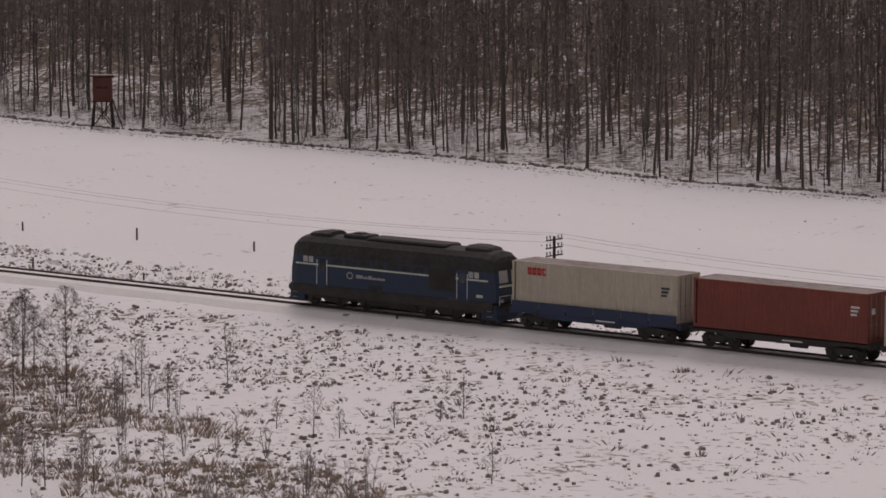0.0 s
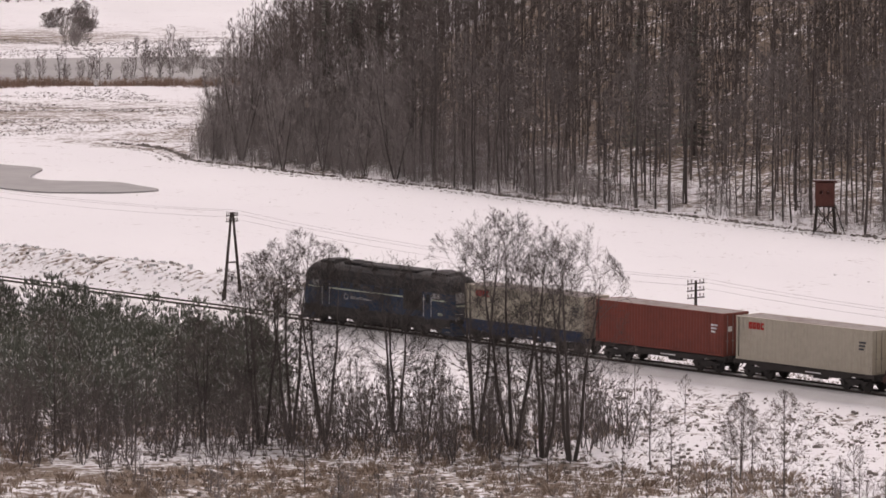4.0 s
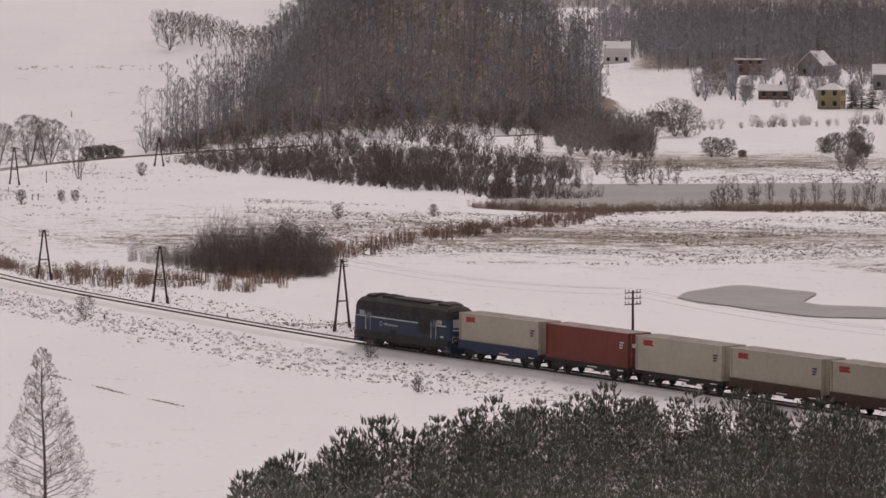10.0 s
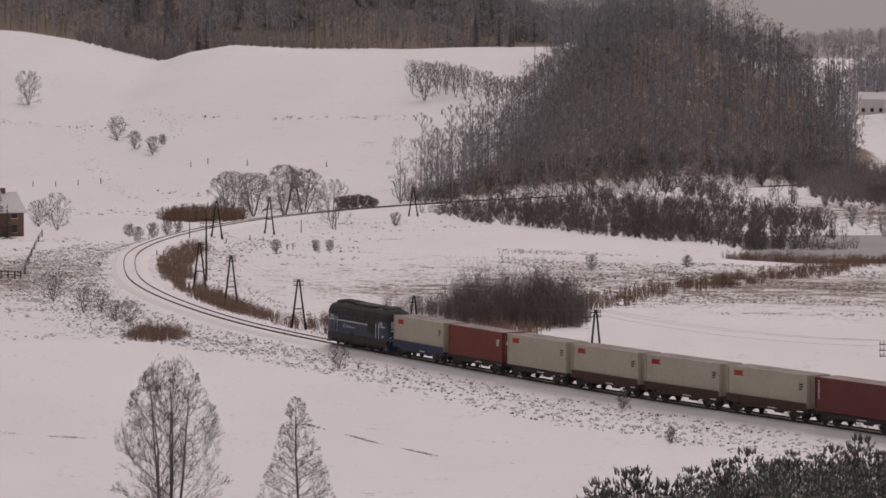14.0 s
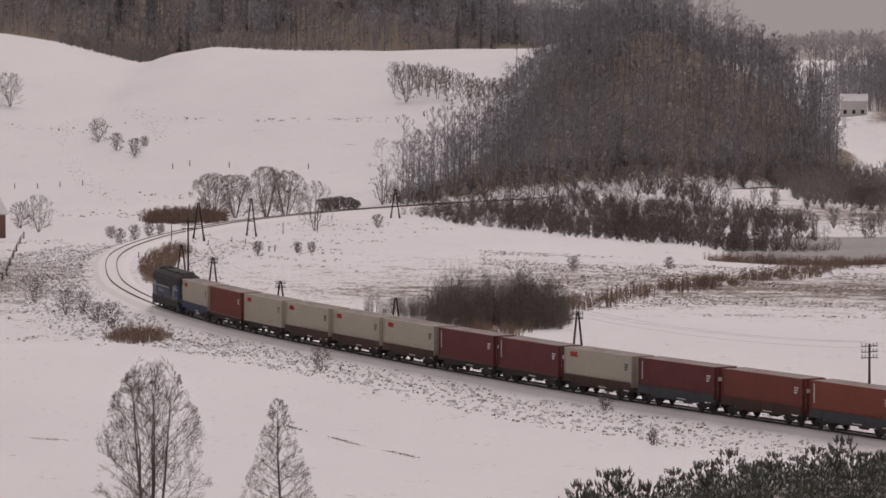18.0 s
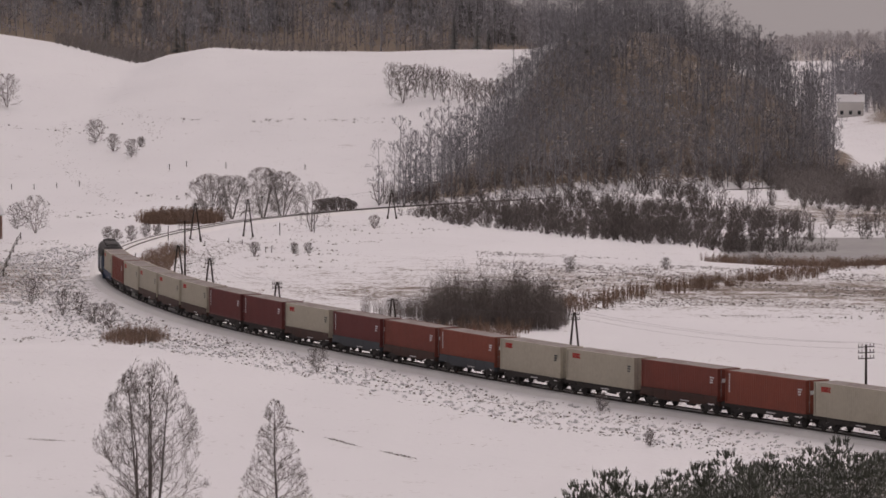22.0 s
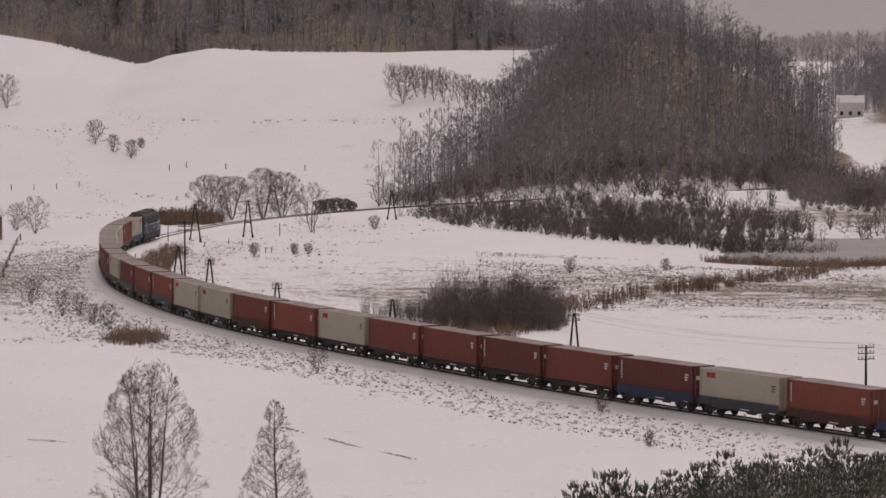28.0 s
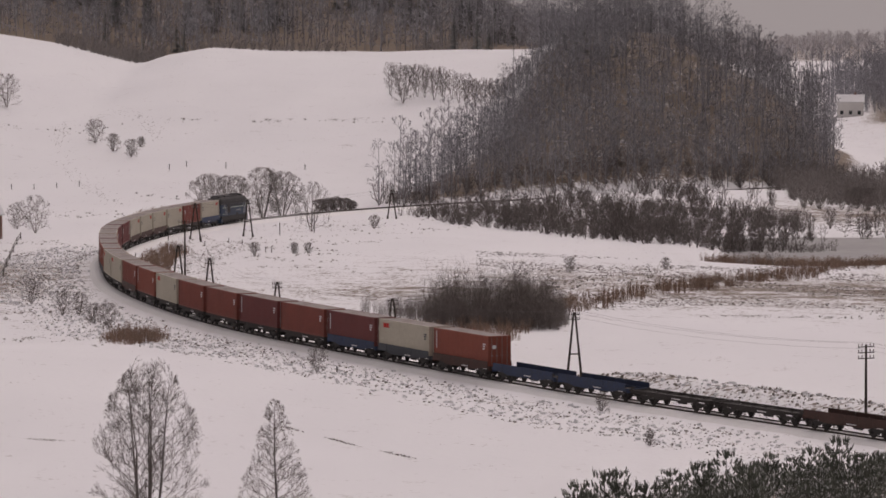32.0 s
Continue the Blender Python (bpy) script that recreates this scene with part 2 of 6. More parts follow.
def on_track(s):
    """The middle of the track, at rail height, s metres along it."""
    x, y = np.interp(s, TRACK_S, TRACK[:, 0]), np.interp(s, TRACK_S, TRACK[:, 1])
    return Vector((float(x), float(y), float(rail_z(x))))


NEAR = TRACK[::8]
SIDE = np.gradient(NEAR, axis=0)
SIDE = np.stack([-SIDE[:, 1], SIDE[:, 0]], 1) / np.linalg.norm(SIDE, axis=1)[:, None]


def from_track(x, y):
    """Distance from the track: the nearest point's x, and metres to the line (below zero on the camera's side)."""
    x, y = np.asarray(x, float), np.asarray(y, float)
    shape = x.shape
    x, y = x.ravel(), y.ravel()
    best, side, nx = np.full(x.shape, 1e9), np.zeros(x.shape), np.zeros(x.shape)
    for (px, py), (sx, sy) in zip(NEAR, SIDE):
        d = np.hypot(x - px, y - py)
        m = d < best
        best[m], nx[m] = d[m], px
        side[m] = ((x - px) * sx + (y - py) * sy)[m]
    near = np.abs(side) * (best < 12) + best * (best >= 12)
    return near.reshape(shape), np.sign(side).reshape(shape), nx.reshape(shape)


def into_wood(x, y):
    """Metres behind the edge of the wood on the hillside that runs along the field."""
    ax, ay, bx, by = 87.0, 516.0, 170.0, 326.0
    l = math.hypot(bx - ax, by - ay)
    ux, uy = (bx - ax) / l, (by - ay) / l
    along = (x - ax) * ux + (y - ay) * uy
    return (x - ax) * -uy + (y - ay) * ux, along


def bump(x, y, cx, cy, rx, ry, turn=0.0):
    c, s = math.cos(radians(turn)), math.sin(radians(turn))
    u, v = ((x - cx) * c + (y - cy) * s) / rx, (-(x - cx) * s + (y - cy) * c) / ry
    return np.exp(-(u * u + v * v))


def ground_z(x, y):
    """The lie of the land, without the railway's bank."""
    x, y = np.asarray(x, float), np.asarray(y, float)
    r = np.hypot(x, y)
    z = -0.0161 * np.clip(x, -70, 130) * (1 - smooth(520, 760, y)) - 1.0
    z = z + 33.0 * (1 - smooth(3, 140, r))                                    # the camera's hill
    z = z - 2.0 * smooth(560, 700, y) * smooth(0, 60, x)                      # down to the lake
    crest = np.interp(x, (-150, -118, -103, -91, -80, -73, -62, -46, -16, 20), (34.0, 31.4, 28.8, 25.8, 23.4, 26.0, 28.0, 27.2, 26.6, 28.0))
    z = z + crest * smooth(800, 1210, y) * (1 - smooth(20, 95, x - (y - 1000) * 0.03))  # snow hill with an uneven crest
    z = z + 34.0 * smooth(1225, 1500, y) * (1 - smooth(-22, 26, x))            # wooded ridge behind it
    cone = np.interp(x * 1050 / np.maximum(y, 600), (0, 13, 23, 40, 52, 56, 61, 73, 85, 91, 98), (22, 25, 28, 31.5, 31.0, 28.5, 25.0, 19.0, 9.5, 0.5, -2.0))
    foot = np.interp(x, (-30, 0, 28, 60, 86), (860, 850, 900, 950, 992))
    part_ = smooth(0, 1, (y - foot) / (1050 - foot)) * (1 - smooth(1100, 1260, y)) * smooth(8, 26, x) * (1 - smooth(98, 104, x * 1050 / np.maximum(y, 600)))
    z = z + (cone - z) * part_                                               # the wooded cone
    z = z - 1.2 * smooth(690, 703, y) * (1 - smooth(778, 792, y)) * smooth(36, 50, x)  # bed of the lake
    z = z + 8.0 * smooth(850, 1400, y) * smooth(60, 140, x)                   # the village slope
    z = z + 7.0 * smooth(1500, 2100, y) * smooth(60, 160, x)
    z = z + 9.0 * bump(x, y, 20, 2900, 60, 250)                             # far knoll
    z = z + 5.0 * bump(x, y, 300, 2900, 70, 260) + 6.0 * bump(x, y, 430, 2900, 90, 260)
    u, a = into_wood(x, y)
    bearing = np.degrees(np.arctan2(x, np.maximum(y, 1.0)))
    low = np.interp(bearing, (9.5, 10.2, 10.9, 11.6, 12.3, 13.5, 15.5), (0.3, 0.8, 5.0, 12.0, 18.0, 27.0, 40.0))
    z = z + np.minimum(36.0 * smooth(0, 150, u) * smooth(-75, 20, a + 0.45 * u), low)   # hillside of the right wood, lower towards its end
    z = z + 2.4 * bump(x, y, -48, 425, 30, 42)                                # swell of the near field
    z = z - 1.6 * bump(x, y, -52, 505, 14, 26)                                # ditch behind it
    return z


def land_z(x, y):
    """The ground as built: with the bank of the railway and its ditches."""
    x, y = np.asarray(x, float), np.asarray(y, float)
    z = ground_z(x, y)
    d, side, nx = from_track(x, y)
    bank = rail_z(nx) - 0.55
    z = z + 2.2 * bump(d, 0 * d, 10.5, 0, 4.5, 1) * (side < 0) * smooth(300, 325, y) * (1 - smooth(425, 450, y))   # rough bank behind the line
    rough = 0.0
    for k, amp in ((0.045, 0.35), (0.16, 0.12)):
        rough = rough + amp * (np.sin(x * k + 1.3 * np.sin(y * k * 0.7)) * np.sin(y * k * 1.1 + 1.7 * np.sin(x * k * 0.6)))
    return z + (bank - z) * (1 - smooth(2.6, 8.0, d)) * (1 - smooth(985, 1015, y)) + rough * smooth(4, 25, d) * 0.6


def fan():
    """One sheet of ground round the camera's hill that reaches the horizon, finer where the valley lies."""
    az = np.concatenate([np.arange(-180, -30, 6.0), np.arange(-30, 8, 0.14), np.arange(8, 180, 6.0), [180.0]])
    rr = np.concatenate([[0.0, 3, 10, 25, 50, 80, 110, 140, 165], np.geomspace(185, 600, 150), np.arange(603.5, 1012, 3.5), np.geomspace(1016, 1300, 60), np.geomspace(1310, 5000, 60)])
    a, r = np.meshgrid(np.radians(az), rr)
    x, y = -np.sin(a) * r, np.cos(a) * r
    z = land_z(x, y)
    verts = np.stack([x, y, z], -1).reshape(-1, 3)
    n, k = len(rr), len(az)
    i = np.arange((n - 1) * k).reshape(n - 1, k)[:, :-1].ravel()
    return big_mesh("ground", verts, np.stack([i, i + k, i + k + 1, i + 1], 1), snow_ground(), True)


def snow_ground():
    """Thin snow with dry grass showing through: more by the railway, the ditches and the wet meadow."""
    m = bpy.data.materials.new("thin_snow")
    m.use_nodes = True
    nt = m.node_tree
    b = nt.nodes["Principled BSDF"]
    b.inputs["Roughness"].default_value = 0.9
    b.inputs["Specular IOR Level"].default_value = 0.15
    co = nt.nodes.new("ShaderNodeTexCoord")

    def noise_tex(scale, detail, stretch=(1, 1, 1)):
        mp = nt.nodes.new("ShaderNodeMapping")
        mp.inputs["Scale"].default_value = stretch
        nt.links.new(co.outputs["Object"], mp.inputs["Vector"])
        n = nt.nodes.new("ShaderNodeTexNoise")
        n.inputs["Scale"].default_value, n.inputs["Detail"].default_value = scale, detail
        nt.links.new(mp.outputs[0], n.inputs["Vector"])
        return n.outputs["Fac"]

    def math_node(op, a, b_):
        n = nt.nodes.new("ShaderNodeMath")
        n.operation, n.use_clamp = op, False
        for k, v in enumerate((a, b_)):
            if isinstance(v, (int, float)):
                n.inputs[k].default_value = v
            else:
                nt.links.new(v, n.inputs[k])
        return n.outputs[0]

    cover = nt.nodes.new("ShaderNodeAttribute")
    cover.attribute_name = "grass"
    fine = noise_tex(1.6, 8)
    mid = noise_tex(0.22, 4)
    both = math_node("ADD", math_node("MULTIPLY", fine, 0.65), math_node("MULTIPLY", mid, 0.35))
    edge = math_node("SUBTRACT", math_node("ADD", both, math_node("MULTIPLY", cover.outputs["Fac"], 0.42)), 0.62)
    bare = nt.nodes.new("ShaderNodeMapRange")
    bare.inputs["From Max"].default_value = 0.10
    nt.links.new(edge, bare.inputs["Value"])
    snow = nt.nodes.new("ShaderNodeMix")
    snow.data_type = "RGBA"
    snow.inputs["A"].default_value, snow.inputs["B"].default_value = (0.84, 0.84, 0.85, 1), (0.74, 0.74, 0.755, 1)
    nt.links.new(noise_tex(0.05, 5, (1, 0.35, 1)), snow.inputs["Factor"])
    soil = nt.nodes.new("ShaderNodeMix")
    soil.data_type = "RGBA"
    soil.inputs["A"].default_value, soil.inputs["B"].default_value = (0.13, 0.105, 0.085, 1), (0.27, 0.21, 0.16, 1)
    nt.links.new(noise_tex(3.0, 3), soil.inputs["Factor"])
    mix = nt.nodes.new("ShaderNodeMix")
    mix.data_type = "RGBA"
    nt.links.new(bare.outputs[0], mix.inputs["Factor"])
    nt.links.new(snow.outputs["Result"], mix.inputs["A"])
    nt.links.new(soil.outputs["Result"], mix.inputs["B"])
    nt.links.new(mix.outputs["Result"], b.inputs["Base Color"])
    bp = nt.nodes.new("ShaderNodeBump")
    bp.inputs["Strength"].default_value, bp.inputs["Distance"].default_value = 0.5, 0.12
    nt.links.new(noise_tex(0.9, 6), bp.inputs["Height"])
    nt.links.new(bp.outputs[0], b.inputs["Normal"])
    return m


def inside(poly, x, y):
    n, c = len(poly), np.zeros(np.shape(x), bool)
    for i in range(n):
        (x0, y0), (x1, y1) = poly[i - 1], poly[i]
        c ^= ((y0 > y) != (y1 > y)) & (x < (x1 - x0) * (y - y0) / (y1 - y0 + 1e-12) + x0)
    return c


# outline of the pine plantation
PLOT = [(0, 282), (4, 302.5), (20.5, 337.5), (33, 351), (45, 346), (55, 331), (59, 316), (54, 286), (50, 271), (15, 274)]


def grass_cover(x, y):
    """How far grass and soil show through the snow, 0 to 1."""
    d, side, nx = from_track(x, y)
    u, a = into_wood(x, y)
    g = 0.07 * (1 - smooth(9, 24, d)) * smooth(3.5, 6, d)
    g = g + 0.11 * smooth(30, 50, x) * (1 - smooth(300, 330, y)) * (side > 0)                # tussocks below the line
    g = np.maximum(g, (0.33 + 0.27 * smooth(10, 32, u)) * smooth(-2, 3, u) * smooth(-60, -30, a) * (u < 160))                   # floor of the wood
    g = np.maximum(g, 0.52 * bump(x, y, 55, 610, 75, 55))
    g = np.maximum(g, 0.30 * bump(d, 0 * d, 9.5, 0, 4.5, 1) * (side < 0) * smooth(300, 325, y) * (1 - smooth(425, 450, y)))
    g = np.maximum(g, 0.5 * bump(np.hypot(x, y), 0 * x, 252, 0, 22, 1) * smooth(8, 20, x) * (1 - smooth(64, 78, x)))                                      # wet meadow
    g = np.maximum(g, 0.42 * bump(x, y, -4, 588, 22, 30))                                       # tussocks inside the curve
    g = np.maximum(g, 0.5 * bump(x, y, -62, 600, 18, 70))
    g = np.maximum(g, 0.55 * bump(x, y, 95, 860, 60, 45))
    g = np.maximum(g, 0.66 * (side > 0) * smooth(5, 8, d) * smooth(845, 860, y) * (1 - smooth(1100, 1160, y)) * smooth(-2, 4, x + 11 - (y - 850) * 0.19) * (1 - smooth(-2, 4, x - 0.091 * y)))
    g = np.maximum(g, 0.85 * smooth(1215, 1235, y) * (1 - smooth(20, 60, x)))                    # floor of the ridge wood
    g = np.maximum(g, 0.7 * smooth(1300, 1340, y) * (1 - smooth(1780, 1850, y)) * smooth(0.088, 0.10, x / np.maximum(y, 1.0)) * (1 - smooth(0.20, 0.22, x / np.maximum(y, 1.0))))                     # floor of the village wood
    g = np.maximum(g, 0.2 * smooth(1000, 1500, y) * smooth(60, 120, x))
    g = np.maximum(g, 0.5 * smooth(2250, 2400, y) * (1 - bump(x, y, 195, 2320, 40, 90)))      # floor of the last woods
    g = np.maximum(g, 0.46 * inside(PLOT, x, y))                                               # dark soil painted in for the shade between the pines
    return np.clip(g, 0, 1)


ground = tagged(new("ground", fan()), "snow-covered valley floor and hills with dry grass showing", "ground", kind="structure")
gv = np.empty(len(ground.data.vertices) * 3, np.float32)
ground.data.vertices.foreach_get("co", gv)
gv = gv.reshape(-1, 3)
layer = ground.data.attributes.new("grass", "FLOAT", "POINT")
layer.data.foreach_set("value", grass_cover(gv[:, 0], gv[:, 1]).astype(np.float32))


def at_land(x, y):
    return float(land_z(x, y))


# ---- track: ballast, rails, sleepers ----
def ribbon(name, profile, s0, s1, step, material, smooth_it=False):
    """A cross-section of (side, height) led along the track."""
    ss = np.arange(s0, s1, step)
    verts = []
    for s in ss:
        p, q = on_track(s), on_track(s + 1.0)
        t = (q - p).normalized()
        n = Vector((-t.y, t.x, 0)).normalized()
        for a, h in profile:
            verts.append(p + n * a + Vector((0, 0, h)))
    k = len(profile)
    faces = []
    for i in range(len(ss) - 1):
        for j in range(k - 1):
            faces.append((i * k + j, i * k + j + 1, (i + 1) * k + j + 1, (i + 1) * k + j))
    return big_mesh(name, verts, faces, material, smooth_it)


track = thing("railway_track", "single railway track on a snow-dusted ballast bed", "railway", kind="structure")
part("ballast", ribbon("ballast", [(-2.9, -0.75), (-1.8, -0.20), (-1.3, -0.15), (-0.80, -0.15), (-0.70, -0.12), (0.70, -0.12), (0.80, -0.15), (1.3, -0.15), (1.8, -0.20), (2.9, -0.75)], 60, 1085, 1.5, M["ballast"]), None, track)
for side in (-0.7525, 0.7525):
    prof = [(side - 0.07, -0.16), (side - 0.07, -0.13), (side - 0.02, -0.11), (side - 0.036, -0.04), (side - 0.036, 0.0), (side + 0.036, 0.0),
            (side + 0.036, -0.04), (side + 0.02, -0.11), (side + 0.07, -0.13), (side + 0.07, -0.16)]
    part("rail", ribbon("rail", prof, 60, 1085, 2.0, M["rail"]), None, track)

bd = []
for k in range(41):
    a = radians(-24 + 48 * k / 40)
    bd += [(4700 * math.sin(a), 4700 * math.cos(a), -60.0), (4700 * math.sin(a), 4700 * math.cos(a), 900.0)]
tagged(new("backdrop", big_mesh("backdrop", bd, [(2 * k, 2 * k + 2, 2 * k + 3, 2 * k + 1) for k in range(40)], cloud)), "even pale grey overcast sky low over the ridges", "sky", kind="structure")

# ---- the train ----
def wheelset(parent, x):
    b = Build()
    for y in (-0.7525, 0.7525):
        b.tube((x, y - 0.065, 0.46), (x, y + 0.065, 0.46), 0.46, n=18)
        o = math.copysign(0.085, -y)
        b.tube((x, y + o - 0.015, 0.46), (x, y + o + 0.015, 0.46), 0.49, n=18)
    b.tube((x, -0.95, 0.46), (x, 0.95, 0.46), 0.08, n=8)
    return part("wheelset", b, M["black"], parent)


def bogie(parent, x, wb=1.8):
    b = Build()
    for y in (-1.0, 1.0):
        b.prism([(x - wb / 2 - 0.35, 0.52), (x - wb / 2 - 0.35, 0.66), (x - 0.5, 0.78), (x + 0.5, 0.78), (x + wb / 2 + 0.35, 0.66), (x + wb / 2 + 0.35, 0.52),
                 (x + 0.45, 0.50), (x + 0.3, 0.34), (x - 0.3, 0.34), (x - 0.45, 0.50)], y - 0.06, y + 0.06, "y")
        for dx in (-wb / 2, wb / 2):
            b.box(x + dx - 0.16, y - 0.10, 0.34, x + dx + 0.16, y + 0.12, 0.62, 0.03)
        for dx in (-0.15, 0.0, 0.15):
            b.tube((x + dx, y, 0.36), (x + dx, y, 0.56), 0.06, n=8)
    b.box(x - 0.2, -1.0, 0.55, x + 0.2, 1.0, 0.72)
    g = part("bogie", b, M["black"], parent)
    for dx in (-wb / 2, wb / 2):
        wheelset(g, x + dx)
    return g


def buffers(parent, x, y_list=(-0.875, 0.875), z=1.05, out=1):
    for y in y_list:
        b = Build()
        b.tube((x, y, z), (x + out * 0.42, y, z), 0.10, n=10)
        b.tube((x + out * 0.42, y, z), (x + out * 0.47, y, z), 0.23, n=14)
        part("buffer", b, M["black"], parent)


def flat_wagon(paint, label, sill_h=0.42):
    """A four-axle flat wagon for one box: two deep side sills, cross members, bogies, buffers."""
    w = thing("flat_wagon", label, "wagon", "wagons of the train")
    L = 6.15
    for y in (-1.22, 1.22):
        b = Build()
        o = math.copysign(0.10, y)
        b.prism([(-L, 1.16), (-L, 1.16 - sill_h * 0.75), (-4.4, 1.16 - sill_h * 0.8), (-3.2, 1.16 - sill_h - 0.14), (3.2, 1.16 - sill_h - 0.14), (4.4, 1.16 - sill_h * 0.8), (L, 1.16 - sill_h * 0.75), (L, 1.16)],
                min(y, y - o), max(y, y - o), "y")
        b.box(-L, min(y, y - 1.6 * o), 1.10, L, max(y, y - 1.6 * o) + 0.0, 1.17)
        for x in np.arange(-5.4, 5.5, 1.2):
            b.box(x - 0.03, min(y, y + 0.4 * o), 1.16 - sill_h * 0.7, x + 0.03, max(y, y + 0.4 * o), 1.12)
        part("side_sill", b, M[paint], w)
        if paint != "wagon_black":
            for k in range(6):
                xa = -6.1 + k * 2.035
                part("drop_side", Build().box(xa + 0.02, min(y + 0.3 * o, y + 0.7 * o), 1.02, xa + 2.015, max(y + 0.3 * o, y + 0.7 * o), 1.66, 0.012), M[paint], w)
        tag = Build()
        ys = y + o * 0.12
        tag.box(-1.6, min(y, ys), 0.86, -0.2, max(y, ys), 0.94)
        part("lettering_bar", tag, M["white_paint"], w, "small pale painted bar")
    deck = Build()
    for x in np.arange(-5.7, 5.8, 1.9):
        deck.box(x - 0.12, -1.13, 0.94, x + 0.12, 1.13, 1.10)
    deck.box(-L, -0.22, 0.78, L, 0.22, 1.05)
    part("underframe", deck, M["wagon_black"], w)
    for x in (-L, L):
        hs = Build()
        hs.box(min(x, x + math.copysign(0.14, x)), -1.25, 0.80, max(x, x + math.copysign(0.14, x)), 1.25, 1.20, 0.02)
        part("headstock", hs, M[paint], w)
        buffers(w, x + math.copysign(0.14, x), out=1 if x > 0 else -1)
        c = Build()
        c.tube((x, 0, 1.0), (x + math.copysign(0.45, x), 0, 0.92), 0.06, n=6)
        c.tube((x + math.copysign(0.05, x), 0.35, 0.85), (x + math.copysign(0.4, x), 0.3, 0.5), 0.03, n=6)
        part("coupling", c, M["black"], w)
    for x in (-4.35, 4.35):
        bogie(w, x)
    gear = Build()
    gear.tube((-1.5, 0.5, 0.62), (-0.4, 0.5, 0.62), 0.2, n=10)
    gear.box(0.6, -0.8, 0.45, 1.3, -0.3, 0.8, 0.02)
    gear.tube((-3.2, -0.9, 0.5), (3.2, -0.9, 0.38), 0.03, n=5)
    part("brake_gear", gear, M["black"], w)
    return w


def container(paint, label, logo):
    """A forty-foot box with corrugated walls, rails, posts, corner castings and two rear doors with lock rods. Its floor is at z = 0, its doors at -x."""
    c = thing("shipping_container", label, "container", "containers on the train")
    L, W, H = 12.19, 2.44, 2.90
    x0, x1 = -L / 2, L / 2
    for y in (-W / 2, W / 2):
        o = -math.copysign(1, y)
        v, f = [], []
        n = 42
        pitch = (L - 0.36) / n
        for i in range(n):
            xs = x0 + 0.18 + i * pitch
            for dx, dep in ((0.0, 0.012), (0.07, 0.012), (0.14, 0.046), (0.21, 0.046)):
                for z in (0.16, H - 0.10):
                    v.append((xs + dx, y + o * dep, z))
        for j in range(len(v) // 2 - 1):
            f.append((2 * j, 2 * j + 2, 2 * j + 3, 2 * j + 1))
        part("side_panel", Build().add(v, f), M[paint], c)
        for z0, z1 in ((0.0, 0.16), (H - 0.10, H)):
            part("side_rail", Build().box(x0 + 0.15, min(y, y + o * 0.08), z0, x1 - 0.15, max(y, y + o * 0.08), z1), M[paint], c)
        for x in (x0, x1):
            xs = x - math.copysign(0.16, x)
            post = Build().box(min(x, xs), min(y, y + o * 0.14), 0.0, max(x, xs), max(y, y + o * 0.14), H, 0.012)
            for z in (0, H - 0.118):
                post.box(min(x, xs) - 0.006, min(y, y + o * 0.16) - 0.004, z, max(x, xs) + 0.006, max(y, y + o * 0.16) + 0.004, z + 0.118)
            part("corner_post", post, M[paint], c)
        if logo == "block":
            b = Build()
            s = -math.copysign(0.03, o)
            for k in range(4):
                xa = 4.9 - k * 0.36
                b.box(xa - 0.27, min(y, y + s), H - 0.78, xa, max(y, y + s), H - 0.66)
                b.box(xa - 0.27, min(y, y + s), H - 0.46, xa, max(y, y + s), H - 0.34)
                b.box(xa - 0.10, min(y, y + s), H - 0.66, xa, max(y, y + s), H - 0.46)
                if k < 3:
                    b.box(xa - 0.27, min(y, y + s), H - 0.66, xa - 0.19, max(y, y + s), H - 0.46)
            part("logo_block", b, M["logo_red"], c, "red painted block logo")
        elif logo == "column":
            b = Build()
            s = -math.copysign(0.03, o)
            for k in range(7):
                b.box(5.35, min(y, y + s), H - 0.45 - k * 0.24, 5.50, max(y, y + s), H - 0.28 - k * 0.24)
            part("lettering_column", b, M["white_paint"], c, "column of small white painted bars")
        if logo != "none":
            b = Build()
            s = -math.copysign(0.03, o)
            for k in range(3):
                b.box(-5.55 + 0.1 * k, min(y, y + s), H - 0.9 - k * 0.22, -4.95, max(y, y + s), H - 0.78 - k * 0.22)
            part("lettering_bar", b, M["white_paint" if paint != "white_box" else "wagon_grey"], c)
    part("roof", Build().box(x0 + 0.1, -W / 2 + 0.05, H - 0.06, x1 - 0.1, W / 2 - 0.05, H - 0.015), M["roof_frost"], c, "roof dusted with thin snow")
    part("floor", Build().box(x0 + 0.1, -W / 2 + 0.05, 0.05, x1 - 0.1, W / 2 - 0.05, 0.14), M["wagon_black"], c)
    end = Build()
    v = []
    n = 9
    for i in range(n * 4):
        yy = -W / 2 + 0.14 + (W - 0.28) * i / (n * 4 - 1)
        d = (0.01, 0.01, 0.05, 0.05)[i % 4]
        v += [(x1 - d, yy, 0.1), (x1 - d, yy, H - 0.1)]
    end.add(v, [(2 * j, 2 * j + 2, 2 * j + 3, 2 * j + 1) for j in range(n * 4 - 1)])
    end.box(x1 - 0.1, -W / 2 + 0.1, 0, x1, W / 2 - 0.1, 0.12)
    end.box(x1 - 0.1, -W / 2 + 0.1, H - 0.12, x1, W / 2 - 0.1, H)
    part("end_wall", end, M[paint], c)
    part("door_sill", Build().box(x0, -W / 2 + 0.1, 0, x0 + 0.1, W / 2 - 0.1, 0.14), M[paint], c)
